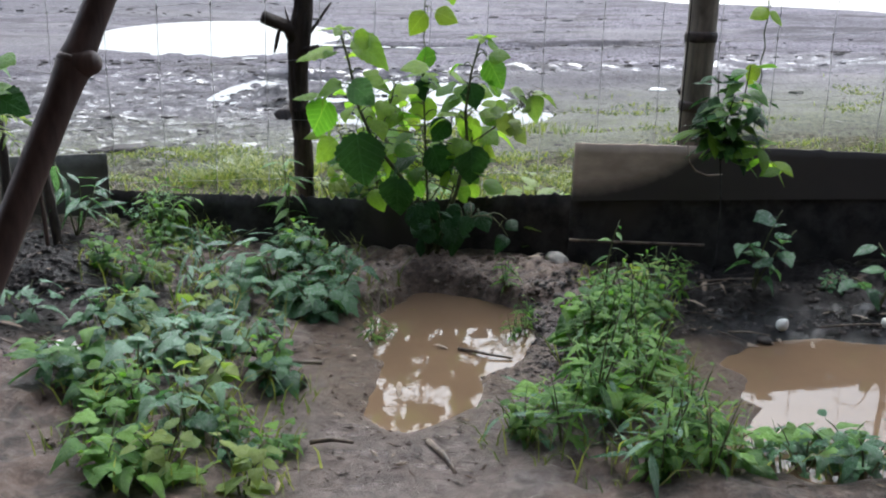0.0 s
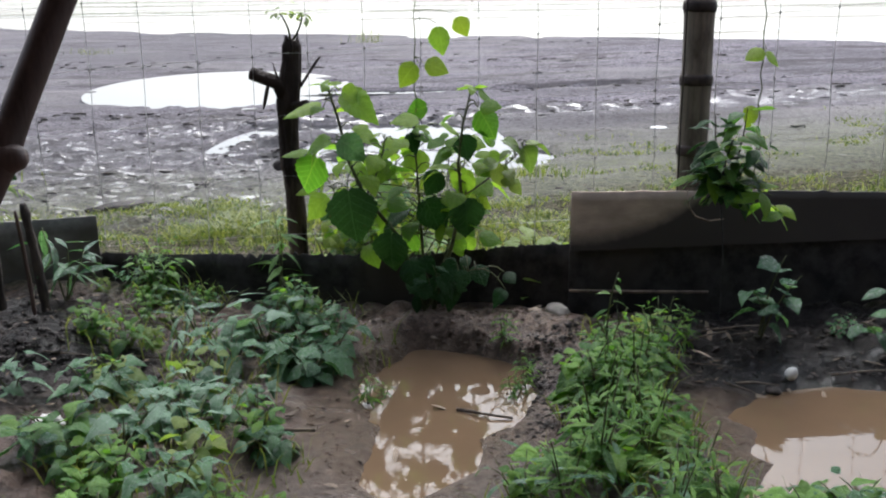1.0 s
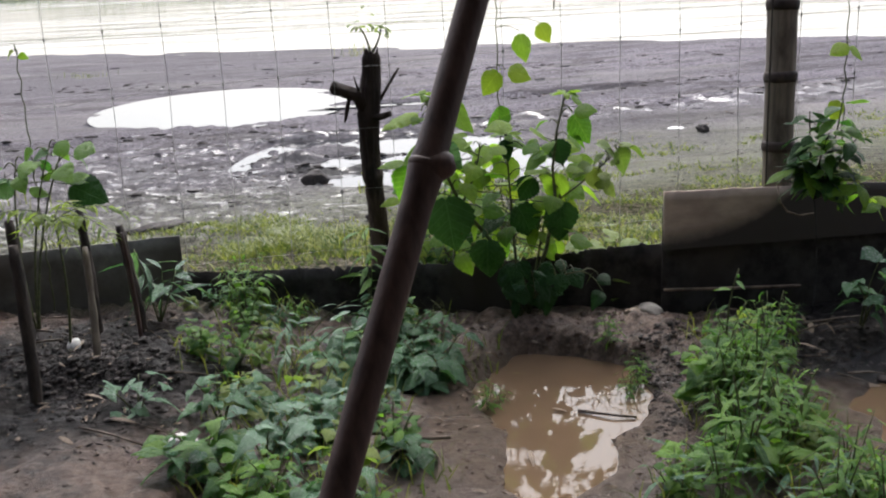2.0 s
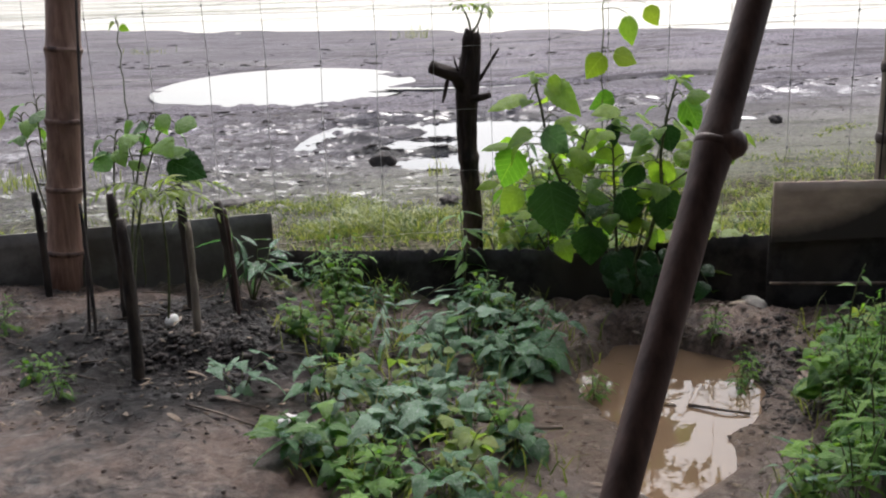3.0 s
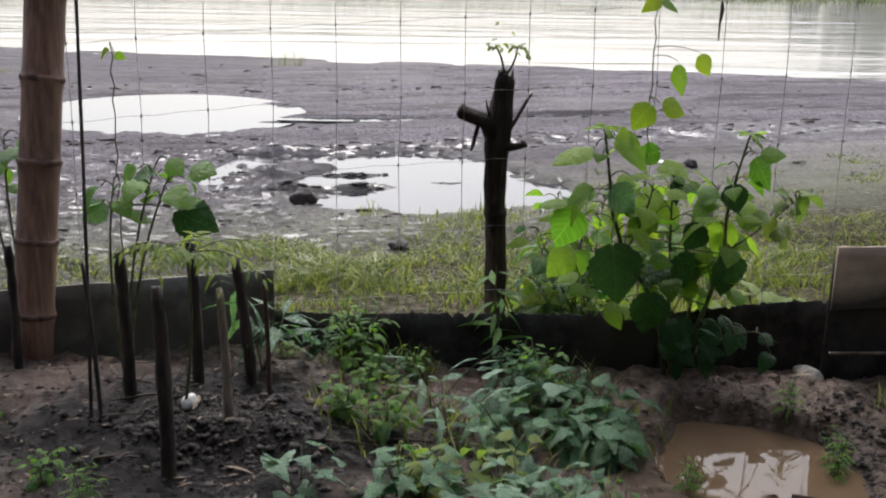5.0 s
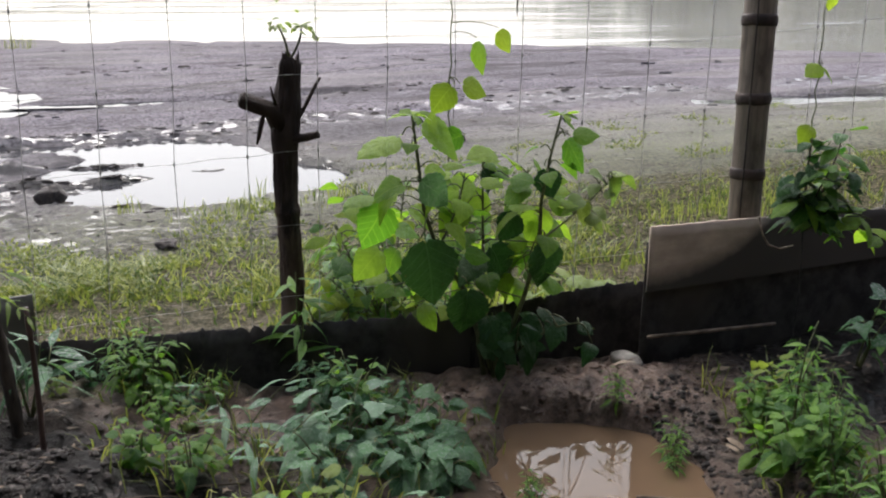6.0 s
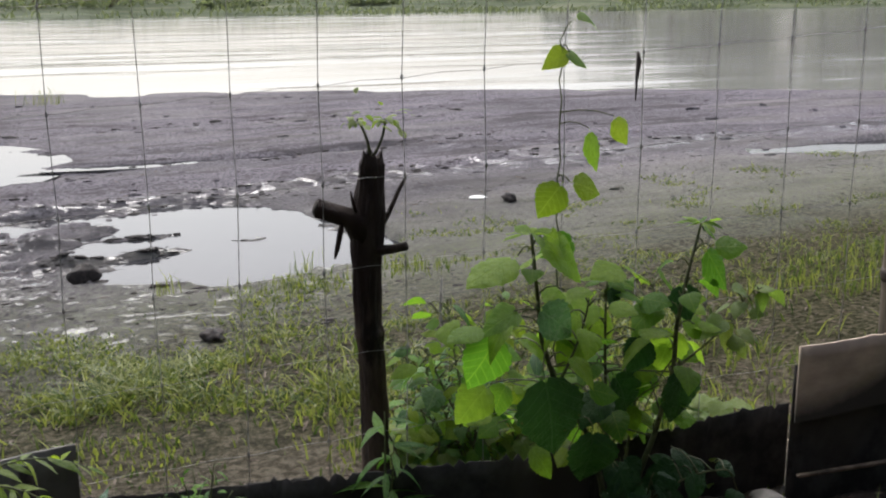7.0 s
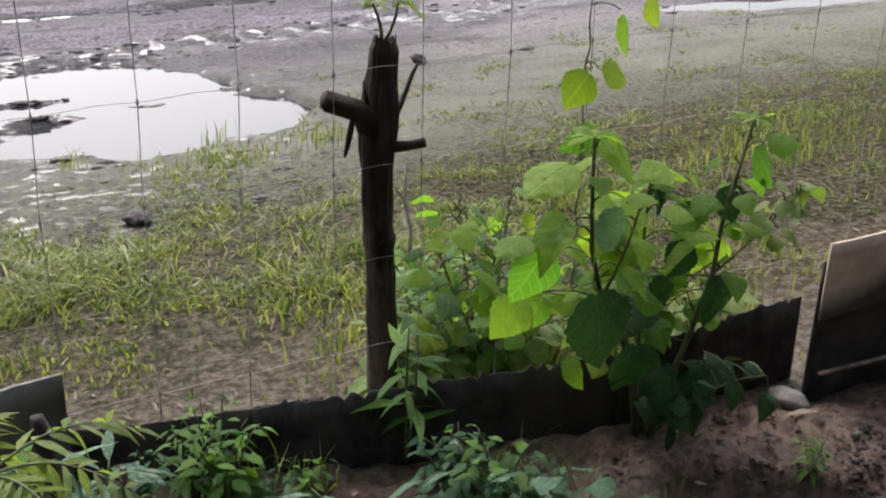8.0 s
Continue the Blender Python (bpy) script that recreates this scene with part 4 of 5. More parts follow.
    # leaves before the dark sheet, coloured dark for the shade they hang in
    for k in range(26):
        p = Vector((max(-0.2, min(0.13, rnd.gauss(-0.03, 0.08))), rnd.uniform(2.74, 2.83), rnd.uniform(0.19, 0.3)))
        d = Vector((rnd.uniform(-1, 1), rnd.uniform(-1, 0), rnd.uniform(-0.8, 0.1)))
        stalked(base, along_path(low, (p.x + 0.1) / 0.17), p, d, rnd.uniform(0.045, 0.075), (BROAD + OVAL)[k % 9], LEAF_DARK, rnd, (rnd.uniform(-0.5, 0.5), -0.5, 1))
    # bright low leaves over the edge of the sheet
    for k in range(30):
        p = Vector((rnd.uniform(-0.3, 0.12), rnd.uniform(2.84, 2.99), rnd.uniform(0.27, 0.45)))
        d = Vector((rnd.uniform(-1, 1), rnd.uniform(-0.8, 0.3), rnd.uniform(-0.6, 0.2)))
        stalked(base, along_path((mid, bent, left, right)[k % 4], rnd.uniform(0.3, 0.6)), p, d, rnd.uniform(0.045, 0.08), BROAD[k % 5], LEAF_LIME if k % 4 == 0 else LEAF_BUSH, rnd, (rnd.uniform(-0.3, 0.3), rnd.uniform(-0.6, 0.1), 1))
    # smaller leaves along the stems, spread flat to the light
    for stem, first, count, sizes, reach, tone in ((left, 0.45, 9, (0.06, 0.045), 0.045, LEAF_BUSH), (right, 0.4, 12, (0.06, 0.042), 0.045, LEAF_BUSH), (mid, 0.45, 17, (0.075, 0.055), 0.075, LEAF_BUSH), (fork, 0.4, 7, (0.065, 0.05), 0.05, LEAF_BUSH), (side, 0.35, 9, (0.05, 0.036), 0.03, LEAF_YOUNG), (bent, 0.4, 18, (0.07, 0.05), 0.08, LEAF_BUSH)):
        for k in range(count):
            p = along_path(stem, first + (1 - first) * (k + rnd.random() * 0.7) / count)
            a = 2.4 * k + rnd.uniform(-0.6, 0.6)
            d = Vector((math.cos(a), 0.7 * math.sin(a), rnd.uniform(-0.1, 0.4))).normalized()
            stalked(base, p, p + d * reach * rnd.uniform(0.4, 1.1), (d.x, d.y, rnd.uniform(-0.45, 0.15)), rnd.uniform(0.85, 1.2) * sizes[k % 2], BROAD[k % 5], tone, rnd, (rnd.uniform(-0.3, 0.3), rnd.uniform(-0.6, 0.1), 1))
    for tip in (left[-1], right[-1], mid[-1]):
        for k in range(7):
            a = k * 2.4
            put_leaf("young_leaf", OVAL[k % 3], tip, Vector((math.cos(a), math.sin(a), 0.2)), rnd.uniform(0.035, 0.058), LEAF_BUSH, base, rnd)
    return base


bush()


def back_bush():
    """A lower, brighter bush outside the wire."""
    rnd = random.Random(22)
    base = root("bush", (-0.2, 3.2, 0.06), "low bright green bush growing outside the wire", "bush")
    for tip in ((-0.36, 3.12, 0.42), (-0.3, 3.16, 0.5), (-0.24, 3.1, 0.46), (-0.16, 3.2, 0.5), (-0.33, 3.26, 0.36), (-0.1, 3.14, 0.42), (-0.24, 3.28, 0.42), (-0.38, 3.2, 0.28), (0.0, 3.14, 0.36)):
        pts = branch(base, bend((-0.2 + rnd.uniform(-0.03, 0.03), 3.2 + rnd.uniform(-0.03, 0.03), 0.04), tip, (rnd.uniform(-0.02, 0.02), 0, 0.03), 6), 0.0032, 0.0013, STEM)
        for k in range(24):
            p = along_path(pts, 0.2 + 0.8 * (k + rnd.random() * 0.7) / 24)
            a = 2.4 * k + rnd.uniform(-0.6, 0.6)
            d = Vector((math.cos(a), math.sin(a), rnd.uniform(-0.1, 0.4))).normalized()
            stalked(base, p, p + d * 0.04 * rnd.uniform(0.4, 1.3), (d.x, d.y, rnd.uniform(-0.6, 0.3)), rnd.uniform(0.03, 0.07), (BROAD + OVAL + LANCE)[rnd.randrange(12)], LEAF_LIME if rnd.random() < 0.2 else LEAF_BUSH if rnd.random() < 0.6 else LEAF_WEED, rnd, (rnd.uniform(-0.5, 0.5), rnd.uniform(-0.7, 0.2), 1))
    return base


back_bush()


def climber(name, wire_x, wire_y, z0, z1, spots, label, seed):
    """A thin twining plant on one upright wire; spots: leaf centre, length, sideways and upward aim."""
    rnd = random.Random(seed)
    base = root(name, (wire_x, wire_y, z0), label, "vine")
    pts = [Vector((wire_x + 0.004 * math.cos(9 * k), wire_y - 0.004 + 0.004 * math.sin(9 * k), z0 + (z1 - z0) * k / 24)) for k in range(25)]
    branch(base, pts, 0.0022, 0.0014, STEM)
    for x, z, size, sx, sz in spots:
        d = Vector((sx, -0.15, sz)).normalized()
        at = Vector((x, wire_y - 0.015, z)) - d * size * 0.55
        put_leaf("leaf", BROAD[rnd.randrange(5)], at, d, size, LEAF_LIME if rnd.random() < 0.4 else LEAF_BUSH, base, rnd, (rnd.uniform(-0.3, 0.3), -0.9, 0.7))
        part("leaf_stalk", mesh_of("leaf_stalk", *tube(bend((wire_x, wire_y, min(z1, at.z + 0.01)), at, (0, 0, 0.008), 3), [0.0013, 0.0012, 0.0011, 0.001], 5)), STEM, base)
    return base


climber("climbing_vine", -0.1, 3.07, 0.1, 1.02, ((-0.028, 0.803, 0.088, 0.25, -1), (0.03, 0.84, 0.066, 0.55, -1), (-0.125, 0.715, 0.085, -0.8, -0.8), (-0.04, 0.735, 0.075, 1, -0.3), (-0.07, 0.985, 0.06, 1, -0.35), (-0.115, 0.99, 0.055, -1, -0.2), (-0.1, 0.62, 0.07, -0.9, -0.2), (-0.05, 1.06, 0.05, 0.8, 0.1)), "thin vine with bright heart-shaped leaves climbing the wire", 31)
climber("climbing_vine", 0.79, 2.9, 0.1, 0.98, ((0.765, 0.775, 0.06, -1, -0.4), (0.815, 0.765, 0.055, 0.9, -0.6), (0.8, 0.93, 0.04, 0.4, -1), (0.76, 0.62, 0.06, -0.8, -0.8)), "thin vine with small green leaves climbing the wire", 32)
climber("climbing_vine", -1.38, 3.035, 0.1, 0.88, ((-1.395, 0.86, 0.03, -1, -0.3), (-1.36, 0.85, 0.026, 0.9, -0.5)), "thin vine with pale leaves on the wire beside bamboo", 33)


tagged(part("dead_tendril", mesh_of("dead_tendril", *tube([(0.056, 3.052, 0.995), (0.058, 3.05, 0.975), (0.055, 3.051, 0.94), (0.055, 3.052, 0.9)], [0.002, 0.0055, 0.0028, 0.0012], 7)), STAKE), "black dead tendril twisted round a wire", "tendril")


def small_shrub():
    rnd = random.Random(41)
    base = root("small_shrub", (0.68, 2.74, 0.1), "dense small-leaved shrub beside the grey bamboo post", "shrub")
    trunk = branch(base, bend((0.68, 2.76, 0.09), (0.665, 2.74, 0.42), (0.01, 0, 0), 5), 0.0022, 0.002, TIN)
    for tip in ((0.63, 2.7, 0.65), (0.7, 2.68, 0.67), (0.6, 2.7, 0.55), (0.735, 2.67, 0.58), (0.665, 2.66, 0.6), (0.665, 2.66, 0.5)):
        pts = branch(base, bend(trunk[-1], tip, (rnd.uniform(-0.015, 0.015), 0, 0), 7), 0.0026, 0.0013, STAKE)
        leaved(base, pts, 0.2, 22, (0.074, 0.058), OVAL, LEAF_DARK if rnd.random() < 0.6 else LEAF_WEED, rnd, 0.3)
    for tip in ((0.755, 2.62, 0.47), (0.8, 2.62, 0.42), (0.6, 2.68, 0.51)):
        pts = branch(base, bend(trunk[-1], tip, (0, 0, 0.03), 5), 0.0025, 0.0012, STEM)
        leaved(base, pts, 0.5, 5, (0.08, 0.075), OVAL, LEAF_BUSH, rnd, 0.5)
    put_leaf("leaf", BROAD[1], (0.6, 2.78, 0.53), (0.9, -0.2, -0.5), 0.11, LEAF_PALE, base, rnd, (0, -1, 0.6), 0.1)
    return base


small_shrub()


def broad_weed(name, base_at, tips, count, sizes, shapes, material, label, seed, category="weed", first=0.35, droop=0.4, stem=0.003, group=""):
    rnd = random.Random(seed)
    base = root(name, base_at, label, category, group)
    for tip in tips:
        pts = branch(base, bend(base_at, tip, (rnd.uniform(-0.02, 0.02), rnd.uniform(-0.02, 0.02), 0.01), 6), stem, stem * 0.4, STEM)
        leaved(base, pts, first, count, sizes, shapes, material, rnd, droop)
    return base


broad_weed("vine_seedling", (0.74, 2.6, 0.1), ((0.78, 2.56, 0.34), (0.7, 2.55, 0.26), (0.82, 2.56, 0.29)), 5, (0.06, 0.065), HEART, LEAF_PALE, "pale-leaved creeper hanging before the dark sheet", 51)
broad_weed("vine_seedling", (1.03, 2.52, 0.1), ((1.0, 2.5, 0.28), (1.08, 2.48, 0.33), (0.94, 2.48, 0.2)), 5, (0.06, 0.06), OVAL, LEAF_PALE, "pale-leaved creeper at the foot of the dark sheet", 52)
broad_weed("sapling", (-0.49, 2.975, 0.09), ((-0.49, 2.97, 0.36), (-0.475, 2.965, 0.3)), 9, (0.09, 0.07), LANCE, LEAF_WEED, "thin sapling with narrow leaves before the stump", 53, "sapling", 0.3)
def young_tree(foot, tips, leaves, label, seed):
    rnd = random.Random(seed)
    base = root("sapling", foot, label, "sapling")
    for tip in tips:
        pts = branch(base, bend(foot, tip, (-0.02, 0, 0.02), 7), 0.0042, 0.0018)
        for k in range(6):
            p = along_path(pts, 0.82 + 0.18 * k / 5)
            a = 2.4 * k + rnd.uniform(-0.4, 0.4)
            d = Vector((math.cos(a), 0.7 * math.sin(a), rnd.uniform(0, 0.4)))
            stalked(base, p, p + d.normalized() * rnd.uniform(0.02, 0.05), (d.x, d.y, rnd.uniform(-0.5, 0.1)), rnd.uniform(0.05, 0.08), BROAD[k % 5], LEAF_WEED, rnd, (0, -0.3, 1))
    for x, y, z, size, sx, sz, tone in leaves:
        p = min((along_path(pts, k / 12) for k in range(13)), key=lambda q: (q - Vector((x, y, z))).length)
        stalked(base, p, (x, y, z), (sx, -0.3, sz), size, BROAD[rnd.randrange(2)], tone, rnd, (0.1, -1, 0.5), 0.0)
    return base


young_tree((-1.34, 2.78, 0.13), ((-1.27, 2.86, 0.632), (-1.235, 2.85, 0.625), (-1.36, 2.86, 0.6)), ((-1.245, 2.88, 0.53, 0.115, 0.9, -0.35, LEAF_DARK), (-1.375, 2.88, 0.54, 0.07, -0.9, -0.4, LEAF_PALE)), "young tree with a few heart-shaped leaves behind stakes", 54)
young_tree((-1.6, 3.1, 0.1), ((-1.64, 3.08, 0.66), (-1.68, 3.06, 0.62)), ((-1.7, 3.02, 0.63, 0.085, -0.9, -0.2, LEAF_BUSH),), "young tree with heart-shaped leaves behind the bamboo post", 55)


def fern(foot, crown, tips, label, seed):
    """A thin stem with drooping feathered fronds."""
    rnd = random.Random(seed)
    base = root("fern_spray", foot, label, "plant")
    branch(base, bend(foot, crown, (0.012, 0, 0), 6), 0.0035, 0.0022, STEM)
    for tip in tips:
        pts = branch(base, bend(crown, tip, (0, 0, 0.03), 8), 0.0018, 0.0008, STEM, "frond_stalk")
        run = (Vector(tip) - Vector(crown)).normalized()
        across = run.cross(Vector((0, 0, 1)))
        for k in range(10):
            p = along_path(pts, 0.12 + 0.88 * k / 9)
            for s in (-1, 1):
                put_leaf("leaflet", LANCE[(k + s) % 3], p, across * s + run * 0.6 + Vector((0, 0, rnd.uniform(-0.25, 0.1))), rnd.uniform(0.036, 0.054) * (1.1 - 0.05 * k), LEAF_YOUNG if rnd.random() < 0.6 else LEAF_LIME, base, rnd)
    return base


fern((-1.205, 2.6, 0.14), (-1.175, 2.55, 0.51), ((-1.3, 2.48, 0.525), (-1.03, 2.5, 0.475), (-1.1, 2.42, 0.48), (-1.01, 2.6, 0.5), (-1.22, 2.45, 0.5), (-1.16, 2.66, 0.51)), "yellow-green feathery plant among the stakes", 56)
broad_weed("strap_weed", (-1.05, 2.88, 0.13), ((-1.1, 2.9, 0.34), (-1.02, 2.85, 0.3), (-1.0, 2.92, 0.27)), 7, (0.14, 0.1), LANCE, LEAF_PALE, "pale strap-leaved weed before the grey board", 58, "weed", 0.5, 0.6)
broad_weed("tall_herb", (0.34, 2.3, 0.1), ((0.341, 2.282, 0.39), (0.37, 2.32, 0.3), (0.3, 2.3, 0.28)), 12, (0.07, 0.035), LANCE, LEAF_WEED, "tall slender weed with narrow leaves", 57, "weed", 0.2)


# ---- stakes round the young plant ----
def stake(a, b, r, material, label, seed, seg=7):
    pts = bend(a, b, (0.004, 0, 0), 14)
    v, f = rough_tube(pts, [r * (1 - 0.008 * k) * (1 + 0.07 * math.sin(k * 2.3 + seed)) for k in range(14)] + [r * 0.72], seg, r * 0.12, seed)
    return tagged(part("stake", mesh_of("stake", v, f), material), label, "stake", "stakes round the young plant")


stake((-1.203, 2.345, 0.09), (-1.216, 2.389, 0.496), 0.0145, STAKE, "dark rough wooden stake driven into the mud", 1)
stake((-1.19, 2.79, 0.09), (-1.198, 2.8, 0.477), 0.0135, STAKE, "thick dark stake driven into the mud", 2)
stake((-1.1, 2.468, 0.09), (-1.119, 2.564, 0.44), 0.0095, BAMBOO, "pale split bamboo stake driven into the mud", 8)
stake((-1.068, 2.79, 0.09), (-1.1, 2.793, 0.432), 0.0135, STAKE, "dark leaning stake driven into the mud", 3)
stake((-1.028, 2.615, 0.09), (-1.033, 2.58, 0.465), 0.0055, BAMBOO_DARK, "thin dark bamboo strip standing in the mud", 4)
stake((-1.318, 2.66, 0.09), (-1.324, 2.661, 0.49), 0.014, STAKE, "short dark stake near the bamboo post", 5)
stake((-1.375, 2.525, 0.09), (-1.425, 2.92, 1.15), 0.004, STAKE, "long thin dark stick leaning on the bamboo post", 6)
stake((-1.345, 2.5, 0.09), (-1.393, 2.642, 0.471), 0.005, STAKE, "thin dark stick beside the bamboo post", 7)
stake((-1.6, 2.88, 0.05), (-1.6, 2.885, 0.447), 0.011, STAKE, "dark stake beside the thick bamboo post", 9)


tagged(part("stake", mesh_of("stake", *rough_tube(bend((1.068, 2.515, 0.09), (1.080, 2.535, 0.483), (0.004, 0, 0), 10), [0.0085 - 0.0002 * k for k in range(11)], 8, 0.0008, 21)), BAMBOO), "thin weathered bamboo stake leaning by the black sheet", "stake")


# ---- weeds ----
def weed_kind(seed, stems, leaves, hgt, sizes, shapes, material, label, lie=0.5):
    rnd = random.Random(seed)
    base = root("weed", (0, 0, 0), label, "weed", "garden weeds")
    for k in range(stems):
        a = 6.283 * k / stems + rnd.uniform(-0.5, 0.5)
        r = hgt * lie * rnd.uniform(0.5, 1.2)
        tip = (math.cos(a) * r, math.sin(a) * r, hgt * rnd.uniform(0.7, 1.1))
        pts = branch(base, bend((0, 0, -0.02), tip, (0, 0, 0.02), 5), 0.0022, 0.001, STEM)
        leaved(base, pts, 0.12, leaves, sizes, shapes, material, rnd, 0.3, out=0.05)
    return base


KINDS = [
    weed_kind(61, 4, 7, 0.09, (0.072, 0.035), ARROW, LEAF_PALE, "creeping weed with pale arrow-shaped leaves on mud", 0.8),
    weed_kind(62, 5, 9, 0.11, (0.055, 0.025), OVAL, LEAF_WEED, "low leafy green weed growing in mud", 0.6),
    weed_kind(63, 5, 12, 0.17, (0.075, 0.03), LANCE, LEAF_WEED, "upright narrow-leaved green weed in mud", 0.35),
    weed_kind(64, 4, 5, 0.085, (0.1, 0.05), ARROW, LEAF_WEED, "creeping weed with broad arrow-shaped leaves", 0.9),
    weed_kind(65, 3, 7, 0.1, (0.055, 0.03), HEART, LEAF_YOUNG, "fresh yellow-green seedling weed in mud", 0.6),
    weed_kind(66, 5, 9, 0.1, (0.058, 0.03), OVAL, LEAF_PALE, "low bluish-green leafy weed in mud", 0.7),
    weed_kind(67, 3, 5, 0.09, (0.1, 0.055), ARROW, LEAF_GREY, "sprawling weed with large grey-green leaves", 1.0),
    weed_kind(68, 3, 5, 0.12, (0.12, 0.06), LANCE, LEAF_GREY, "sprawling weed with pale strap leaves", 1.0),
    weed_kind(69, 5, 9, 0.12, (0.05, 0.026), BROAD, LEAF_WEED, "leafy weed with pointed oval leaves in mud", 0.45),
    weed_kind(71, 4, 6, 0.09, (0.07, 0.038), BROAD, LEAF_PALE, "spreading weed with large bluish-green leaves", 0.9),
]
# patches: centre, half axes, how many, kinds
PATCHES = (
    (-0.42, 2.6, 0.25, 0.13, 11, (9, 5, 9, 6, 0)),
    (-0.78, 2.62, 0.16, 0.2, 7, (1, 7, 4, 8)),
    (-0.76, 2.98, 0.14, 0.07, 5, (2, 1, 5)),
    (-0.6, 2.3, 0.2, 0.16, 9, (0, 6, 4, 9, 7)),
    (-0.55, 2.0, 0.24, 0.16, 13, (9, 3, 6, 1, 4)),
    (-0.5, 1.75, 0.22, 0.14, 9, (3, 0, 4, 3, 8)),
    (0.4, 2.48, 0.1, 0.16, 6, (8, 1, 4, 2)),
    (0.36, 2.18, 0.13, 0.2, 13, (8, 1, 2, 4, 2)),
    (0.3, 1.86, 0.24, 0.16, 15, (8, 2, 7, 3, 2)),
    (0.66, 1.84, 0.2, 0.08, 7, (0, 3, 5)),
    (-0.36, 2.83, 0.14, 0.05, 3, (5, 1)),
)
pick = random.Random(70)
used = [False] * len(KINDS)
for cx, cy, rx, ry, count, kinds in PATCHES:
    for n in range(count):
        a, r = pick.uniform(0, 6.283), math.sqrt(pick.random())
        x, y = cx + rx * r * math.cos(a), cy + ry * r * math.sin(a)
        k = kinds[n % len(kinds)]
        m = Matrix.Translation((x, y, height1(x, y))) @ Matrix.Rotation(pick.uniform(0, 6.283), 4, "Z") @ Matrix.Rotation(pick.uniform(-0.15, 0.15), 4, "X")
        s = pick.uniform(0.55, 1.15)
        if used[k]:
            w = copy_thing(KINDS[k], m)
        else:
            w = KINDS[k]
            w.matrix_basis = m
            used[k] = True
        w.scale = (s, s, s)
for x, y, k, s in ((-0.96, 2.28, 6, 0.8), (-1.42, 2.32, 1, 0.6), (-1.33, 2.22, 2, 0.5), (-1.6, 2.6, 2, 0.6), (0.12, 2.62, 2, 0.5), (0.55, 2.55, 2, 0.5), (-0.92, 3.04, 5, 0.5), (-0.33, 2.78, 5, 0.6), (0.16, 2.45, 2, 0.55), (-1.0, 3.02, 4, 0.5), (0.95, 2.62, 5, 0.5), (-0.3, 3.22, 1, 1.3), (-0.36, 3.3, 4, 1.5), (-0.18, 3.2, 4, 1.4), (-0.08, 3.25, 1, 1.3), (0.12, 3.12, 4, 1.5), (0.2, 3.1, 1, 1.1), (-0.26, 3.4, 2, 1.2), (-0.2, 2.36, 2, 0.45), (-0.28, 3.34, 1, 1.7), (-0.2, 3.5, 1, 1.8), (-0.14, 3.4, 1, 1.7), (-0.17, 2.4, 2, 0.4), (0.13, 2.4, 2, 0.5), (0.2, 3.02, 4, 1.7), (0.26, 3.08, 4, 1.9), (0.14, 3.06, 4, 1.5), (-0.36, 3.22, 4, 1.6), (-0.3, 3.42, 4, 1.4), (-0.1, 3.15, 4, 1.7)):
    w = copy_thing(KINDS[k], Matrix.Translation((x, y, height1(x, y))) @ Matrix.Rotation(x * 9, 4, "Z"))
    w.scale = (s, s, s)


# ---- turf and tufts outside ----
def grass(name, px, py, length, label, seed, category="grass", lean=0.6, width=0.0035, material=None):
    rs = np.random.RandomState(seed)
    n = len(px)
    z = height(px, py) - 0.004
    a = rs.uniform(0, 6.283, n)
    ln = lean * rs.uniform(0.2, 1.2, n) * length
    w = width * rs.uniform(0.7, 1.3, n)
    dx, dy = np.cos(a), np.sin(a)
    b = rs.uniform(0, 6.283, n)
    sx, sy = np.cos(b) * w / 2, np.sin(b) * w / 2
    p0 = np.stack([px, py, z], -1)
    mid = p0 + np.stack([dx * ln * 0.35, dy * ln * 0.35, length * 0.6], -1)
    tip = p0 + np.stack([dx * ln, dy * ln, length * rs.uniform(0.75, 1.0, n)], -1)
    off = np.stack([sx, sy, 0 * sx], -1)
    verts = np.stack([p0 - off, p0 + off, mid + off * 0.8, mid - off * 0.8, tip], 1).reshape(-1, 3)
    i = np.arange(n) * 5
    me = bpy.data.meshes.new(name)
    faces = [f for q in i.tolist() for f in ((q, q + 1, q + 2, q + 3), (q + 3, q + 2, q + 4))]
    me.from_pydata(verts.tolist(), [], faces)
    me.update()
    return tagged(part(name, me, material or BLADE), label, category, kind="stuff")


rs = np.random.RandomState(81)
tx, ty = np.concatenate([rs.uniform(-3.2, 4.2, 90000), rs.uniform(-1.7, 1.0, 100000)]), rs.uniform(2.6, 6.3, 190000)
d = ty - fence_y(tx)
edge = 2.15 + 0.75 * (fbm(tx * 0.9, ty * 0.9, 3) - 0.5) * 2 + 0.35 * clamp01(tx)
keep = (d > 0.06) & (rs.rand(190000) < 0.2 + 0.6 * sstep(0.7, 1.35, d) * sstep(0.3, 0.5, fbm(tx * 5 + 3, ty * 5, 2))) & (rs.rand(190000) < sstep(edge + 0.25, edge - 0.5, d) * (0.12 + 0.88 * sstep(0.4, 0.6, fbm(tx * 3.2, ty * 3.2, 3))) * (1 - 0.6 * sstep(0.25, 0.7, tx))) & ~((np.abs(tx + 0.46) < 0.04) & (np.abs(ty - 3.16) < 0.04))
tx, ty = tx[keep], ty[keep]
long = (0.02 + 0.05 * sstep(0.4, 0.62, fbm(tx * 2.3 + 7, ty * 2.3, 3)) * sstep(0.5, 1.1, ty - fence_y(tx)) * sstep(1.9, 1.3, ty - fence_y(tx)) + 0.02 * fbm(tx * 2, ty * 2, 2)) * np.random.RandomState(82).uniform(0.5, 1.3, len(tx))
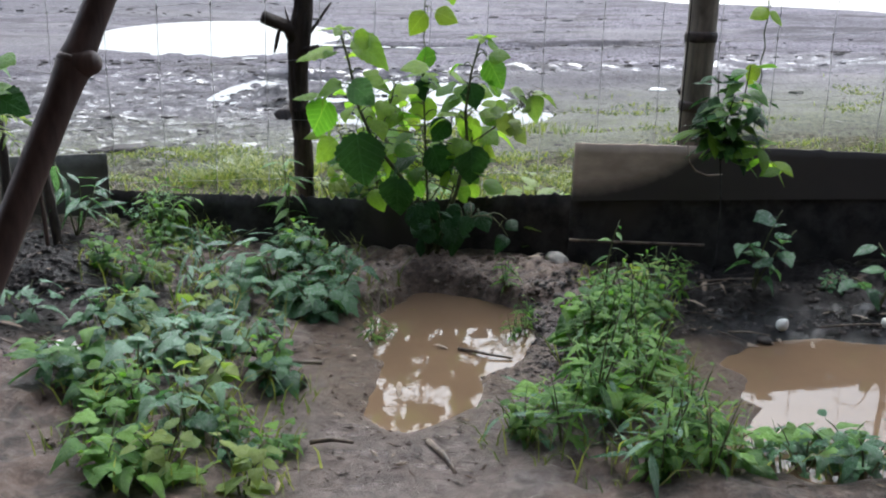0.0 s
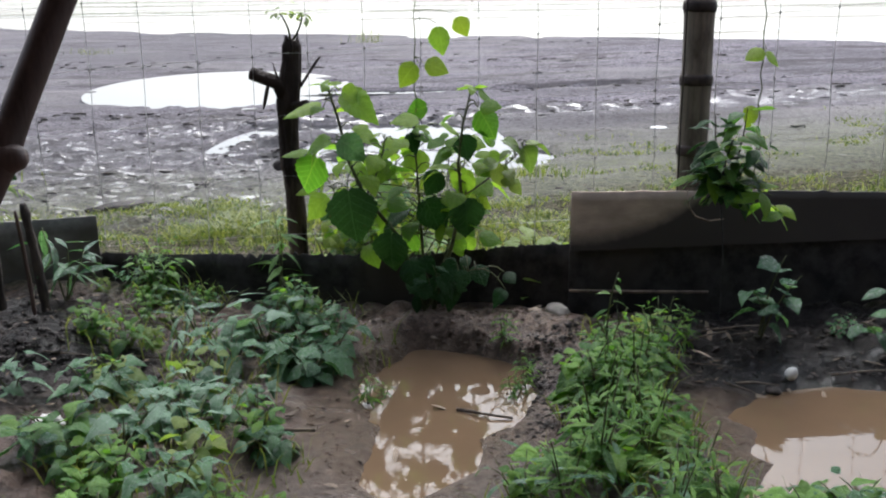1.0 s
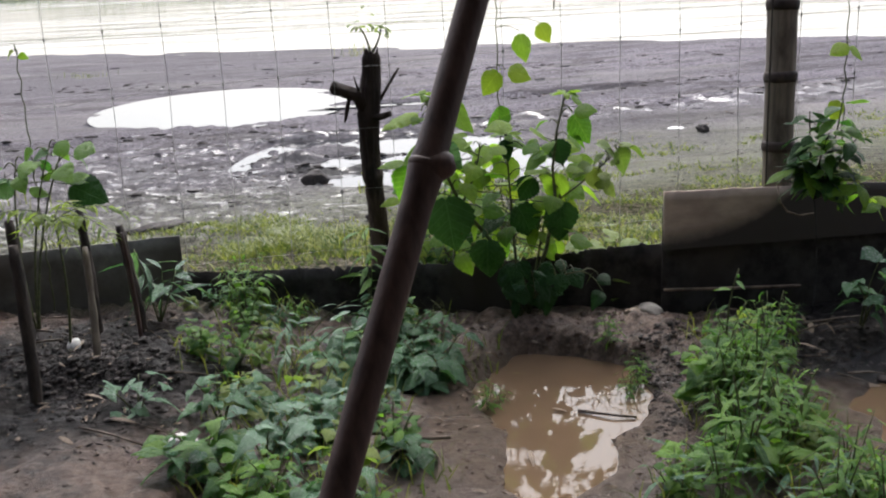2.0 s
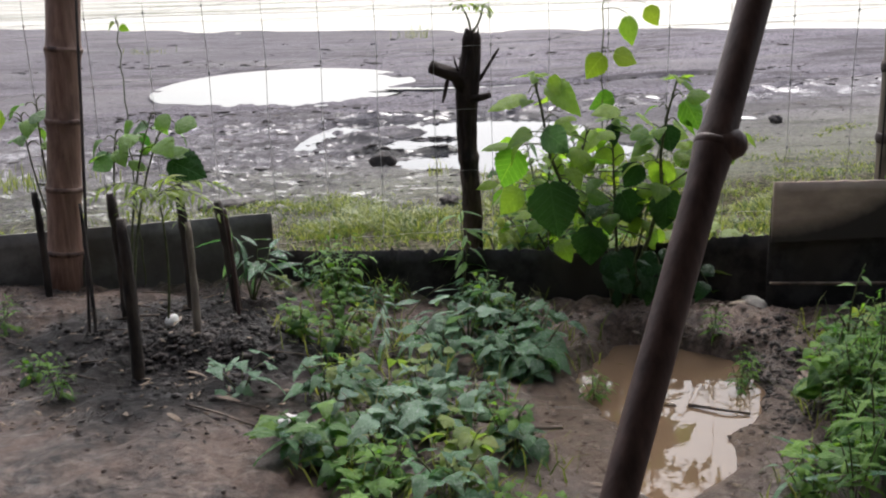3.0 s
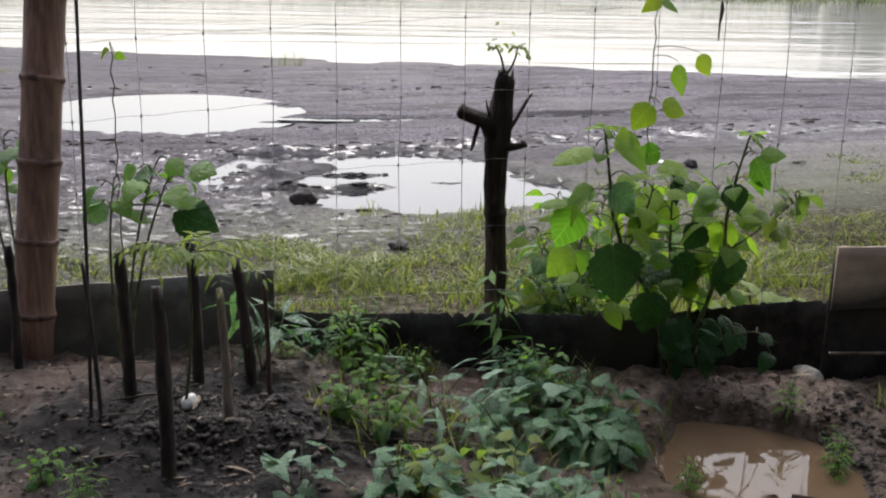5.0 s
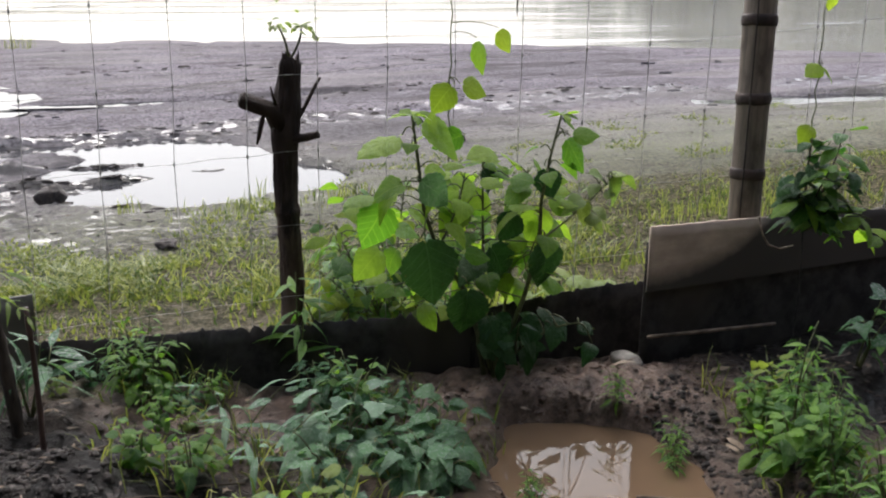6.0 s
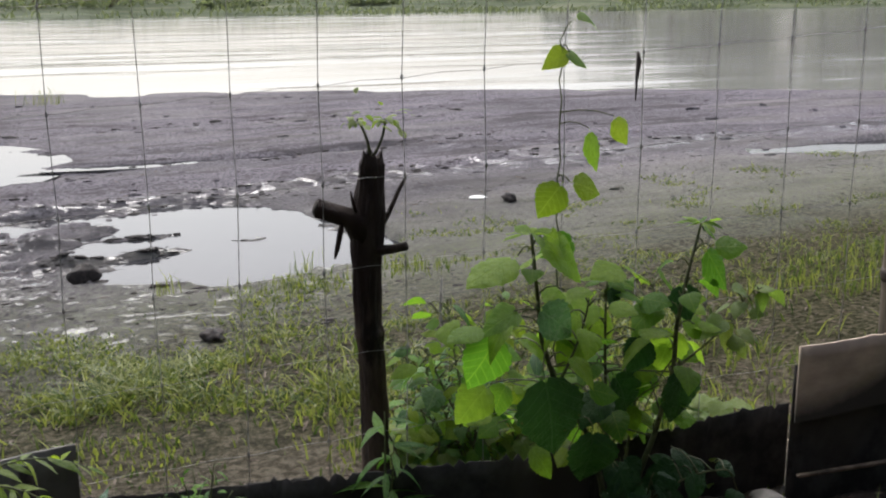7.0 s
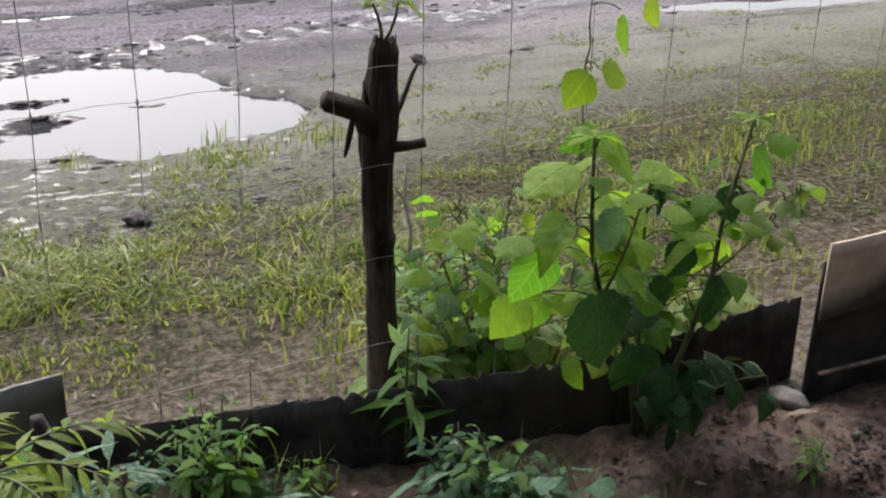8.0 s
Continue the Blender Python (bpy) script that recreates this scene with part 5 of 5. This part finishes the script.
grass("grass", tx, ty, long, "thin yellowish-green grass on mud behind the fence", 83, lean=0.7 + 1.1 * sstep(0.6, 1.3, ty - fence_y(tx)), width=0.0062)


# thin blades and dead stalks between the weeds
wq = np.random.RandomState(180)
bx, by = [], []
for cx, cy, rx, ry, count, kinds in PATCHES:
    a, r = wq.uniform(0, 6.283, count * 16), np.sqrt(wq.rand(count * 16)) * 1.15
    bx.append(cx + rx * r * np.cos(a))
    by.append(cy + ry * r * np.sin(a))
bx, by = np.concatenate(bx), np.concatenate(by)
grass("grass", bx, by, 0.07 * wq.uniform(0.3, 1.3, len(bx)), "thin grass blades growing between the weeds", 181, lean=1.1, width=0.0035)


def tuft(x, y, n, spread, h, seed, label="green grass tuft on the mud flat"):
    q = np.random.RandomState(seed)
    px, py = x + q.normal(0, spread, n), y + q.normal(0, spread * 0.7, n)
    return grass("grass_tuft", px, py, h * q.uniform(0.5, 1.2, n), label, seed + 1, "grass tuft", 0.5, 0.005)


tuft(1.75, 4.55, 260, 0.22, 0.085, 90)
tuft(2.3, 4.7, 240, 0.25, 0.085, 92)
tuft(0.45, 5.75, 170, 0.14, 0.07, 94)
mq = np.random.RandomState(190)
sx, sy = mq.uniform(-0.4, 4.5, 30000), mq.uniform(4.8, 7.8, 30000)
spot = mq.rand(30000) < sstep(0.55, 0.68, fbm(sx * 2.6 + 4, sy * 3.4, 4)) * sstep(7.8, 6.2, sy - 0.2 * sx)
grass("creeping_grass", sx[spot], sy[spot], 0.022 * mq.uniform(0.5, 1.6, int(spot.sum())), "low creeping grass in patches on the damp flat", 191, lean=2.0, width=0.007)
tuft(0.02, 6.02, 26, 0.04, 0.15, 96)
tuft(-0.62, 5.8, 12, 0.03, 0.12, 98)
tuft(-3.1, 5.9, 300, 0.25, 0.12, 100)
tuft(0.3, 3.25, 300, 0.12, 0.13, 102, "bright green grass tuft behind the metal sheet")
tuft(-0.12, 3.3, 500, 0.13, 0.08, 104, "bright green grass tuft behind the bush")
tuft(-0.2, 3.45, 300, 0.12, 0.08, 110, "bright green grass tuft behind the bush")
tuft(0.05, 3.3, 400, 0.12, 0.11, 112, "bright green grass tuft behind the bush")
tuft(-0.12, 5.6, 260, 0.16, 0.05, 114)
tuft(-4.6, 14.2, 40, 0.16, 0.1, 106)
tuft(-1.2, 15.4, 50, 0.15, 0.25, 108)


# ---- stones, shells, clods and litter ----
def lump(name, place, size, material, label, category, seed, amount=0.22, group="", kind=""):
    """A weathered lump: a ball pushed in and out by noise, flattened below."""
    bm = bmesh.new()
    bmesh.ops.create_icosphere(bm, subdivisions=3, radius=1.0)
    for v in bm.verts:
        k = 1 + amount * noise.noise(v.co * 1.6 + Vector((seed, 0, 0))) + 0.4 * amount * noise.noise(v.co * 4 + Vector((0, seed, 0)))
        v.co = Vector((v.co.x * k * size[0], v.co.y * k * size[1], max(v.co.z, -0.7) * k * size[2]))
    me = bpy.data.meshes.new(name)
    bm.to_mesh(me)
    bm.free()
    me.polygons.foreach_set("use_smooth", [True] * len(me.polygons))
    ob = part(name, me, material)
    x, y = place
    ob.matrix_basis = Matrix.Translation((x, y, height1(x, y) + size[2] * 0.55)) @ Matrix.Rotation(seed, 4, "Z")
    return tagged(ob, label, category, group, kind)


def snail(x, y, r, seed, label):
    """A pale rounded shell with a low spire and a lip."""
    bm = bmesh.new()
    bmesh.ops.create_uvsphere(bm, u_segments=20, v_segments=14, radius=1.0)
    for v in bm.verts:
        a = math.atan2(v.co.y, v.co.x)
        whorl = 1 - 0.09 * ((a / 6.283 + 0.5) % 1.0)
        spire = 0.25 * max(0, v.co.z) ** 6
        v.co = Vector((v.co.x * whorl, v.co.y * whorl * 0.9, v.co.z * 0.88 + spire)) * r
    me = bpy.data.meshes.new("shell")
    bm.to_mesh(me)
    bm.free()
    me.polygons.foreach_set("use_smooth", [True] * len(me.polygons))
    ob = part("snail_shell", me, SHELL)
    ob.matrix_basis = Matrix.Translation((x, y, height1(x, y) + r * 0.75)) @ Matrix.Rotation(seed, 4, "Z") @ Matrix.Rotation(0.6, 4, "X")
    return tagged(ob, label, "shell", "white shells in the garden")


lump("stone", (0.272, 2.835), (0.044, 0.028, 0.021), STONE, "pale rounded stone at the foot of the metal sheet", "stone", 2, 0.12)
snail(0.77, 2.43, 0.017, 1.0, "white round shell lying on dark mud")
snail(-1.19, 2.6, 0.019, 2.0, "white round shell lying among the stakes")
snail(-0.402, 2.955, 0.016, 3.0, "white round shell by the dark metal sheet")
snail(1.03, 2.46, 0.013, 4.0, "small white shell on the dark mud")
lump("stone", (0.72, 2.395), (0.022, 0.017, 0.008), CLOD, "flat dark stone by the puddle", "stone", 5, 0.2)
lump("mud_clod", (-0.96, 6.32), (0.075, 0.05, 0.05), CLOD, "black wet clod at the edge of the puddle", "mud clod", 7, 0.4)
lump("mud_clod", (1.53, 7.11), (0.05, 0.04, 0.03), CLOD, "small dark clod on the mud flat", "mud clod", 8, 0.4)
lump("pale_scrap", (1.4, 7.29), (0.06, 0.04, 0.01), SHELL, "small white scrap lying on the mud flat", "litter", 9, 0.3)
lump("pale_scrap", (-0.837, 2.15), (0.035, 0.022, 0.009), SHELL, "crumpled white scrap lying among the weeds", "litter", 12, 0.6)
lump("mud_clod", (-1.62, 5.2), (0.13, 0.06, 0.03), CLOD, "long dark clod on the rough mud", "mud clod", 10, 0.5)
lump("mud_clod", (-0.55, 4.95), (0.06, 0.04, 0.022), CLOD, "dark clod at the edge of the turf", "mud clod", 11, 0.5)


def lumps(name, count, place, sizes, material, label, seed, drawn=0.0):
    """Many small lumps as one sheet of stuff."""
    rnd = random.Random(seed)
    chunks = []
    for n in range(count):
        x, y = place(rnd)
        r = rnd.uniform(*sizes) * (1 if rnd.random() < 0.85 else 1.7)
        z = height1(x, y)
        pts = [(x, y, z - r * 0.4), (x, y, z), (x + rnd.uniform(-0.4, 0.4) * r, y + rnd.uniform(-0.4, 0.4) * r, z + r * 0.3), (x, y, z + r * 0.4)]
        v, f = tube(pts, [r * 1.1, r, r * 0.65, r * 0.1], 6)
        st = 1 + drawn * rnd.uniform(0.2, 2.2)
        chunks.append(([Vector((x + (p.x - x) * st + rnd.uniform(-0.35, 0.35) * r, p.y + rnd.uniform(-0.35, 0.35) * r, p.z + rnd.uniform(-0.15, 0.15) * r)) for p in v], f))
    return tagged(part(name, mesh_of(name, *joined(chunks)), material), label, "mud lumps", kind="stuff")


lumps("mud_lumps", 520, lambda r: (r.uniform(-4.5, 0.6), r.uniform(4.9, 8.5)), (0.004, 0.012), CLOD, "scattered dark lumps of churned river mud", 121, 1.0)
lumps("mud_lumps", 380, lambda r: (r.uniform(-6, 9), r.uniform(7.0, 15.5)), (0.005, 0.02), MUD, "scattered dark lumps on the open mud flat", 122, 1.0)
lumps("soil_crumbs", 420, lambda r: (r.uniform(-0.22, 0.45), r.uniform(2.55, 2.85)), (0.002, 0.0055), MUD, "loose brown crumbs of dug earth", 123)
lumps("soil_crumbs", 700, lambda r: (r.uniform(-1.75, -0.85), r.uniform(2.2, 2.95)), (0.002, 0.005), MUD, "dark crumbs of earth round the stakes", 124)
lumps("soil_crumbs", 700, lambda r: (r.uniform(-1.2, 0.5), r.uniform(1.7, 2.9)), (0.002, 0.005), MUD, "brown crumbs of earth between the weeds", 126)
lumps("soil_crumbs", 700, lambda r: (r.uniform(0.45, 1.6), r.uniform(2.42, 2.72)), (0.002, 0.007), CLOD, "black crumbs of earth below the dark sheet", 125)


def line_of(x0, y0, x1, y1, off):
    def place(r):
        s = r.random()
        return x0 + (x1 - x0) * s, y0 + (y1 - y0) * s + r.gauss(0, off) + 0.06 * math.sin(9 * s + x0)
    return place


lumps("soil_crumbs", 900, lambda r: (-1.14 + r.gauss(0, 0.12), 2.53 + r.gauss(0, 0.1)), (0.003, 0.008), CLOD, "black crumbly earth heaped round the stakes", 127)
lumps("soil_crumbs", 520, lambda r: (0.22 + r.gauss(0, 0.055), r.uniform(2.15, 2.66)), (0.002, 0.006), CLOD, "dark crumbly earth at the edge of the puddle", 128)
lumps("mud_lumps", 90, line_of(-1.2, 6.6, 0.0, 6.93, 0.02), (0.005, 0.012), CLOD, "broken dark mud ridge in the puddle", 141, 1.0)
lumps("mud_lumps", 90, line_of(-1.5, 7.12, -0.3, 7.25, 0.03), (0.005, 0.013), CLOD, "broken dark mud ridge in the puddle", 142, 1.0)
lumps("mud_lumps", 150, line_of(-1.7, 7.85, 1.2, 8.35, 0.12), (0.003, 0.012), CLOD, "line of dark clods along a wheel track", 143, 1.0)
lumps("mud_lumps", 130, line_of(0.6, 8.5, 4.8, 8.9, 0.11), (0.004, 0.013), CLOD, "line of dark clods along a wheel track", 144, 1.0)
lumps("mud_lumps", 120, line_of(-1.1, 9.6, 2.6, 9.9, 0.12), (0.004, 0.014), CLOD, "line of dark clods along a wheel track", 145, 1.0)
lumps("mud_lumps", 120, line_of(-6.0, 12.6, 3.0, 11.9, 0.18), (0.006, 0.02), CLOD, "line of dark clods along a wheel track", 146, 1.0)
lumps("mud_lumps", 90, line_of(-4.5, 8.5, -1.2, 8.6, 0.14), (0.005, 0.016), CLOD, "line of dark clods along a wheel track", 147, 1.0)


def litter(count, place, seed, material, label):
    rnd = random.Random(seed)
    for n in range(count):
        x, y = place(rnd)
        a = rnd.uniform(0, 6.283)
        key = (LANCE[n % 3].name, material.name)
        if key not in LEAF_DATA:
            LEAF_DATA[key] = LANCE[n % 3].copy()
            LEAF_DATA[key].materials.append(material)
        ob = new("dead_leaf", LEAF_DATA[key])
        ob.matrix_basis = aim((x, y, max(height1(x, y), POND_A) + 0.006), (math.cos(a), math.sin(a), 0.05), rnd.uniform(0.03, 0.07), (rnd.uniform(-0.4, 0.4), rnd.uniform(-0.4, 0.4), 1))
        tagged(ob, label, "dead leaf", "dead leaves on the mud")


litter(20, lambda r: (r.uniform(-1.7, -0.85), r.uniform(2.1, 2.95)), 131, DRY, "curled dry brown leaf lying on mud")
litter(22, lambda r: (r.uniform(0.1, 1.2), r.uniform(2.35, 2.75)), 132, DRY, "curled dry brown leaf lying on dark mud")
litter(6, lambda r: (r.uniform(-0.4, 0.15), r.uniform(1.7, 2.6)), 133, DRY, "dry brown leaf lying in the wet clay")


def debris(count, place, seed, material, label, size=(0.006, 0.03)):
    """Chips, straws and rotten scraps lying flat on the soil, as one sheet of stuff."""
    q = np.random.RandomState(seed)
    x, y = place(q, count)
    z = height(x, y) + 0.003
    dry = z > POND_B + 0.005
    if np.max(y) < 3.1:
        x, y, z = x[dry], y[dry], z[dry]
    count = len(x)
    a = q.uniform(0, 6.283, count)
    l = q.uniform(*size, count)
    w = np.minimum(l * q.uniform(0.1, 0.5, count), 0.008)
    ux, uy = np.cos(a), np.sin(a)
    tilt = q.uniform(-0.25, 0.25, count)
    verts, faces = [], []
    for k in range(count):
        c, u, v = Vector((x[k], y[k], z[k])), Vector((ux[k], uy[k], tilt[k])) * l[k] / 2, Vector((-uy[k], ux[k], q.uniform(-0.5, 0.5))) * w[k] / 2
        o, up = len(verts), Vector((0, 0, 0.0022))
        verts += [c - u, c - 0.2 * u + v, c + u, c + 0.1 * u - v, c + up + 0.1 * u, c - up]
        faces += [(o, o + 1, o + 4), (o + 1, o + 2, o + 4), (o + 2, o + 3, o + 4), (o + 3, o, o + 4), (o + 1, o, o + 5), (o + 2, o + 1, o + 5), (o + 3, o + 2, o + 5), (o, o + 3, o + 5)]
    return tagged(part("debris", mesh_of("debris", verts, faces, False), material), label, "plant debris", kind="stuff")


debris(450, lambda q, n: (q.uniform(-1.8, -0.6, n), q.uniform(2.0, 3.0, n)), 161, DRY, "scattered straw and dry leaf scraps on the soil")
debris(900, lambda q, n: (q.uniform(-1.8, -0.6, n), q.uniform(2.0, 3.0, n)), 162, CLOD, "dark rotten chips scattered on the soil")
debris(500, lambda q, n: (q.uniform(-0.7, 0.6, n), q.uniform(1.7, 2.85, n)), 163, TWIG, "brown plant scraps between the weeds")
debris(350, lambda q, n: (q.uniform(-0.7, 1.5, n), q.uniform(1.7, 2.8, n)), 164, DRY, "pale straw scraps between the weeds")
debris(500, lambda q, n: (q.uniform(-2.5, 4.5, n), q.uniform(4.8, 9.0, n)), 166, CLOD, "dark scraps of mud and rot on the flat", (0.02, 0.09))
debris(220, lambda q, n: (q.uniform(-2.5, 5.5, n), q.uniform(5.2, 11.0, n)), 167, DRY, "pale scraps lying on the flat", (0.02, 0.08))
debris(900, lambda q, n: (q.uniform(-2.5, 2.0, n), q.uniform(3.1, 4.6, n)), 165, DRY, "pale straw lying in the thin grass", (0.02, 0.07))


def stick(pts, r, label):
    n = len(pts)
    return tagged(part("stick", mesh_of("stick", *rough_tube(pts, [r * (1 - 0.5 * i / n) for i in range(n)], 6, r * 0.2, int(abs(pts[0][0]) * 1000))), TWIG), label, "stick", "sticks on the mud")


rnd = random.Random(140)
for n in range(26):
    x, y = (rnd.uniform(-1.7, -0.8), rnd.uniform(2.15, 2.9)) if n < 14 else (rnd.uniform(0.2, 1.2), rnd.uniform(2.35, 2.7))
    a, l = rnd.uniform(-0.6, 0.6), rnd.uniform(0.06, 0.2)
    e = (x + l * math.cos(a), y + l * math.sin(a))
    stick([(x, y, height1(x, y) + 0.006), ((x + e[0]) / 2, (y + e[1]) / 2, (height1(x, y) + height1(*e)) / 2 + 0.01), (*e, height1(*e) + 0.006)], rnd.uniform(0.0012, 0.003), "thin dark twig lying on the mud")
stick([(-0.62, 2.13, 0.12), (-0.5, 2.14, 0.135), (-0.36, 2.12, 0.115), (-0.29, 2.13, 0.11)], 0.006, "dark curved stick lying under the weeds")
stick([(-0.06, 1.86, 0.075), (-0.03, 1.8, 0.08), (-0.01, 1.74, 0.075)], 0.008, "short thick rotten stick in wet clay")
stick([(-0.28, 1.83, 0.085), (-0.24, 1.836, 0.089), (-0.2, 1.83, 0.086)], 0.0045, "short pale stick lying in wet clay")
stick([(0.0, 2.32, 0.066), (0.07, 2.28, 0.07), (0.12, 2.27, 0.066)], 0.004, "thin twig lying in the brown puddle")


twig_z = height1(0.0, 4.0)
twig = root("dead_twig", (0.0, 4.0, twig_z), "pale forked dead twig standing in the thin grass", "twig")
part("stem", mesh_of("stem", *tube([(0.0, 4.0, twig_z - 0.02), (0.004, 4.0, 0.1), (-0.018, 4.0, 0.19), (-0.012, 4.0, 0.3)], [0.006, 0.006, 0.005, 0.003], 6)), STONE, twig)
part("fork", mesh_of("fork", *tube([(-0.018, 4.0, 0.19), (-0.045, 4.0, 0.23), (-0.075, 4.0, 0.25)], [0.004, 0.003, 0.002], 6)), STONE, twig)


# ---- far bank ----
def clump(name, place, wide, tall, count, leaf, seed, label, category, group):
    """A bush of many small leaf faces on a few stems."""
    rnd = random.Random(seed)
    x, y = place
    z = height1(x, y)
    base = root(name, (x, y, z), label, category, group)
    stems = [tube(bend((x, y, z - 0.1), (x + rnd.uniform(-0.5, 0.5) * wide, y + rnd.uniform(-0.3, 0.3) * wide, z + tall * 0.7), (0, 0, 0.1), 4), [0.05, 0.04, 0.03, 0.02, 0.01], 5) for _ in range(4)]
    part("stem", mesh_of("stem", *joined(stems)), TRUNK, base)
    verts, faces = [], []
    for k in range(count):
        a, r = rnd.uniform(0, 6.283), math.sqrt(rnd.random())
        top = tall * (1 - 0.55 * r * r) * (0.75 + 0.5 * noise.noise((x + math.cos(a) * r * 2, seed, r * 2)))
        p = Vector((x + wide * r * math.cos(a), y + 0.6 * wide * r * math.sin(a), z + top * rnd.random() ** 0.6))
        u = Vector((rnd.uniform(-1, 1), rnd.uniform(-1, 1), rnd.uniform(-1, 1))).normalized() * leaf
        w = u.cross(Vector((rnd.uniform(-1, 1), rnd.uniform(-1, 1), rnd.uniform(-1, 1)))).normalized() * leaf * 0.6
        o = len(verts)
        verts += [p - u, p + w, p + u, p - w]
        faces.append((o, o + 1, o + 2, o + 3))
    part("crown", mesh_of("crown", verts, faces, False), LEAF_FAR, base)
    return base


def tree(place, tall, wide, seed, label):
    rnd = random.Random(seed)
    x, y = place
    z = height1(x, y)
    base = root("tree", (x, y, z), label, "tree", "trees on the far bank")
    part("trunk", mesh_of("trunk", *tube(bend((x, y, z - 0.3), (x + rnd.uniform(-0.6, 0.6), y, z + tall * 0.75), (0.3, 0, 0), 8), [0.2, 0.17, 0.15, 0.13, 0.11, 0.09, 0.07, 0.05, 0.03], 9)), TRUNK, base)
    verts, faces, limbs = [], [], []
    for k in range(16):
        a = 2.4 * k
        h0 = z + tall * (0.02 + 0.7 * k / 16)
        tip = Vector((x + math.cos(a) * wide * rnd.uniform(0.5, 1.0), y + math.sin(a) * wide * rnd.uniform(0.5, 1.0), h0 + tall * rnd.uniform(0.1, 0.3)))
        limbs.append(tube(bend((x, y, h0), tip, (0, 0, 0.3), 4), [0.09, 0.07, 0.05, 0.04, 0.02], 5))
        for _ in range(220):
            p = tip + Vector((rnd.gauss(0, wide * 0.22), rnd.gauss(0, wide * 0.22), rnd.gauss(0, tall * 0.07)))
            u = Vector((rnd.uniform(-1, 1), rnd.uniform(-1, 1), rnd.uniform(-1, 1))).normalized() * 0.2
            w = u.cross(Vector((rnd.uniform(-1, 1), 0.3, rnd.uniform(-1, 1)))).normalized() * 0.13
            o = len(verts)
            verts += [p - u, p + w, p + u, p - w]
            faces.append((o, o + 1, o + 2, o + 3))
    part("limbs", mesh_of("limbs", *joined(limbs)), TRUNK, base)
    part("crown", mesh_of("crown", verts, faces, False), LEAF_FAR, base)
    return base


far = random.Random(150)
for n in range(56):
    x = -55 + 2.3 * n + far.uniform(-2.5, 2.5)
    y = far.uniform(54, 84)
    s = far.uniform(0.5, 1.5)
    clump("far_bush", (x, y), 2.6 * s, 0.6 * s * far.uniform(0.7, 1.6) * (1 + 1.6 * sstep(62, 76, y)), 420, 0.14, 200 + n, "rounded green bush on the far river bank", "bush", "bushes on the far bank")
rq = np.random.RandomState(170)
rx, ry = rq.uniform(-60, 85, 26000), 50.5 + 34 * rq.rand(26000) ** 1.6
patch = rq.rand(26000) < 0.12 + 0.88 * sstep(0.45, 0.62, fbm(rx * 0.22, ry * 0.3, 3))
rx, ry = rx[patch], ry[patch]
grass("far_reeds", rx, ry, rq.uniform(0.08, 0.4, len(rx)), "rough green growth covering the far river bank", 171, "reeds", 1.2, 0.1, LEAF_FAR)
for n, (x, y, h) in enumerate(((32, 70, 2.5), (34, 68, 3.5), (36.5, 70, 4.5), (38.5, 66, 5), (44, 67, 7), (50, 68, 9), (58, 68, 9), (66, 70, 9), (75, 70, 10), (41, 65, 6), (47, 70, 10), (54, 66, 8), (62, 70, 10), (-40, 72, 7), (-46, 70, 9), (70, 72, 10))):
    tree((x, y), h, h * 0.33, 300 + n, "leafy green tree on the far river bank")
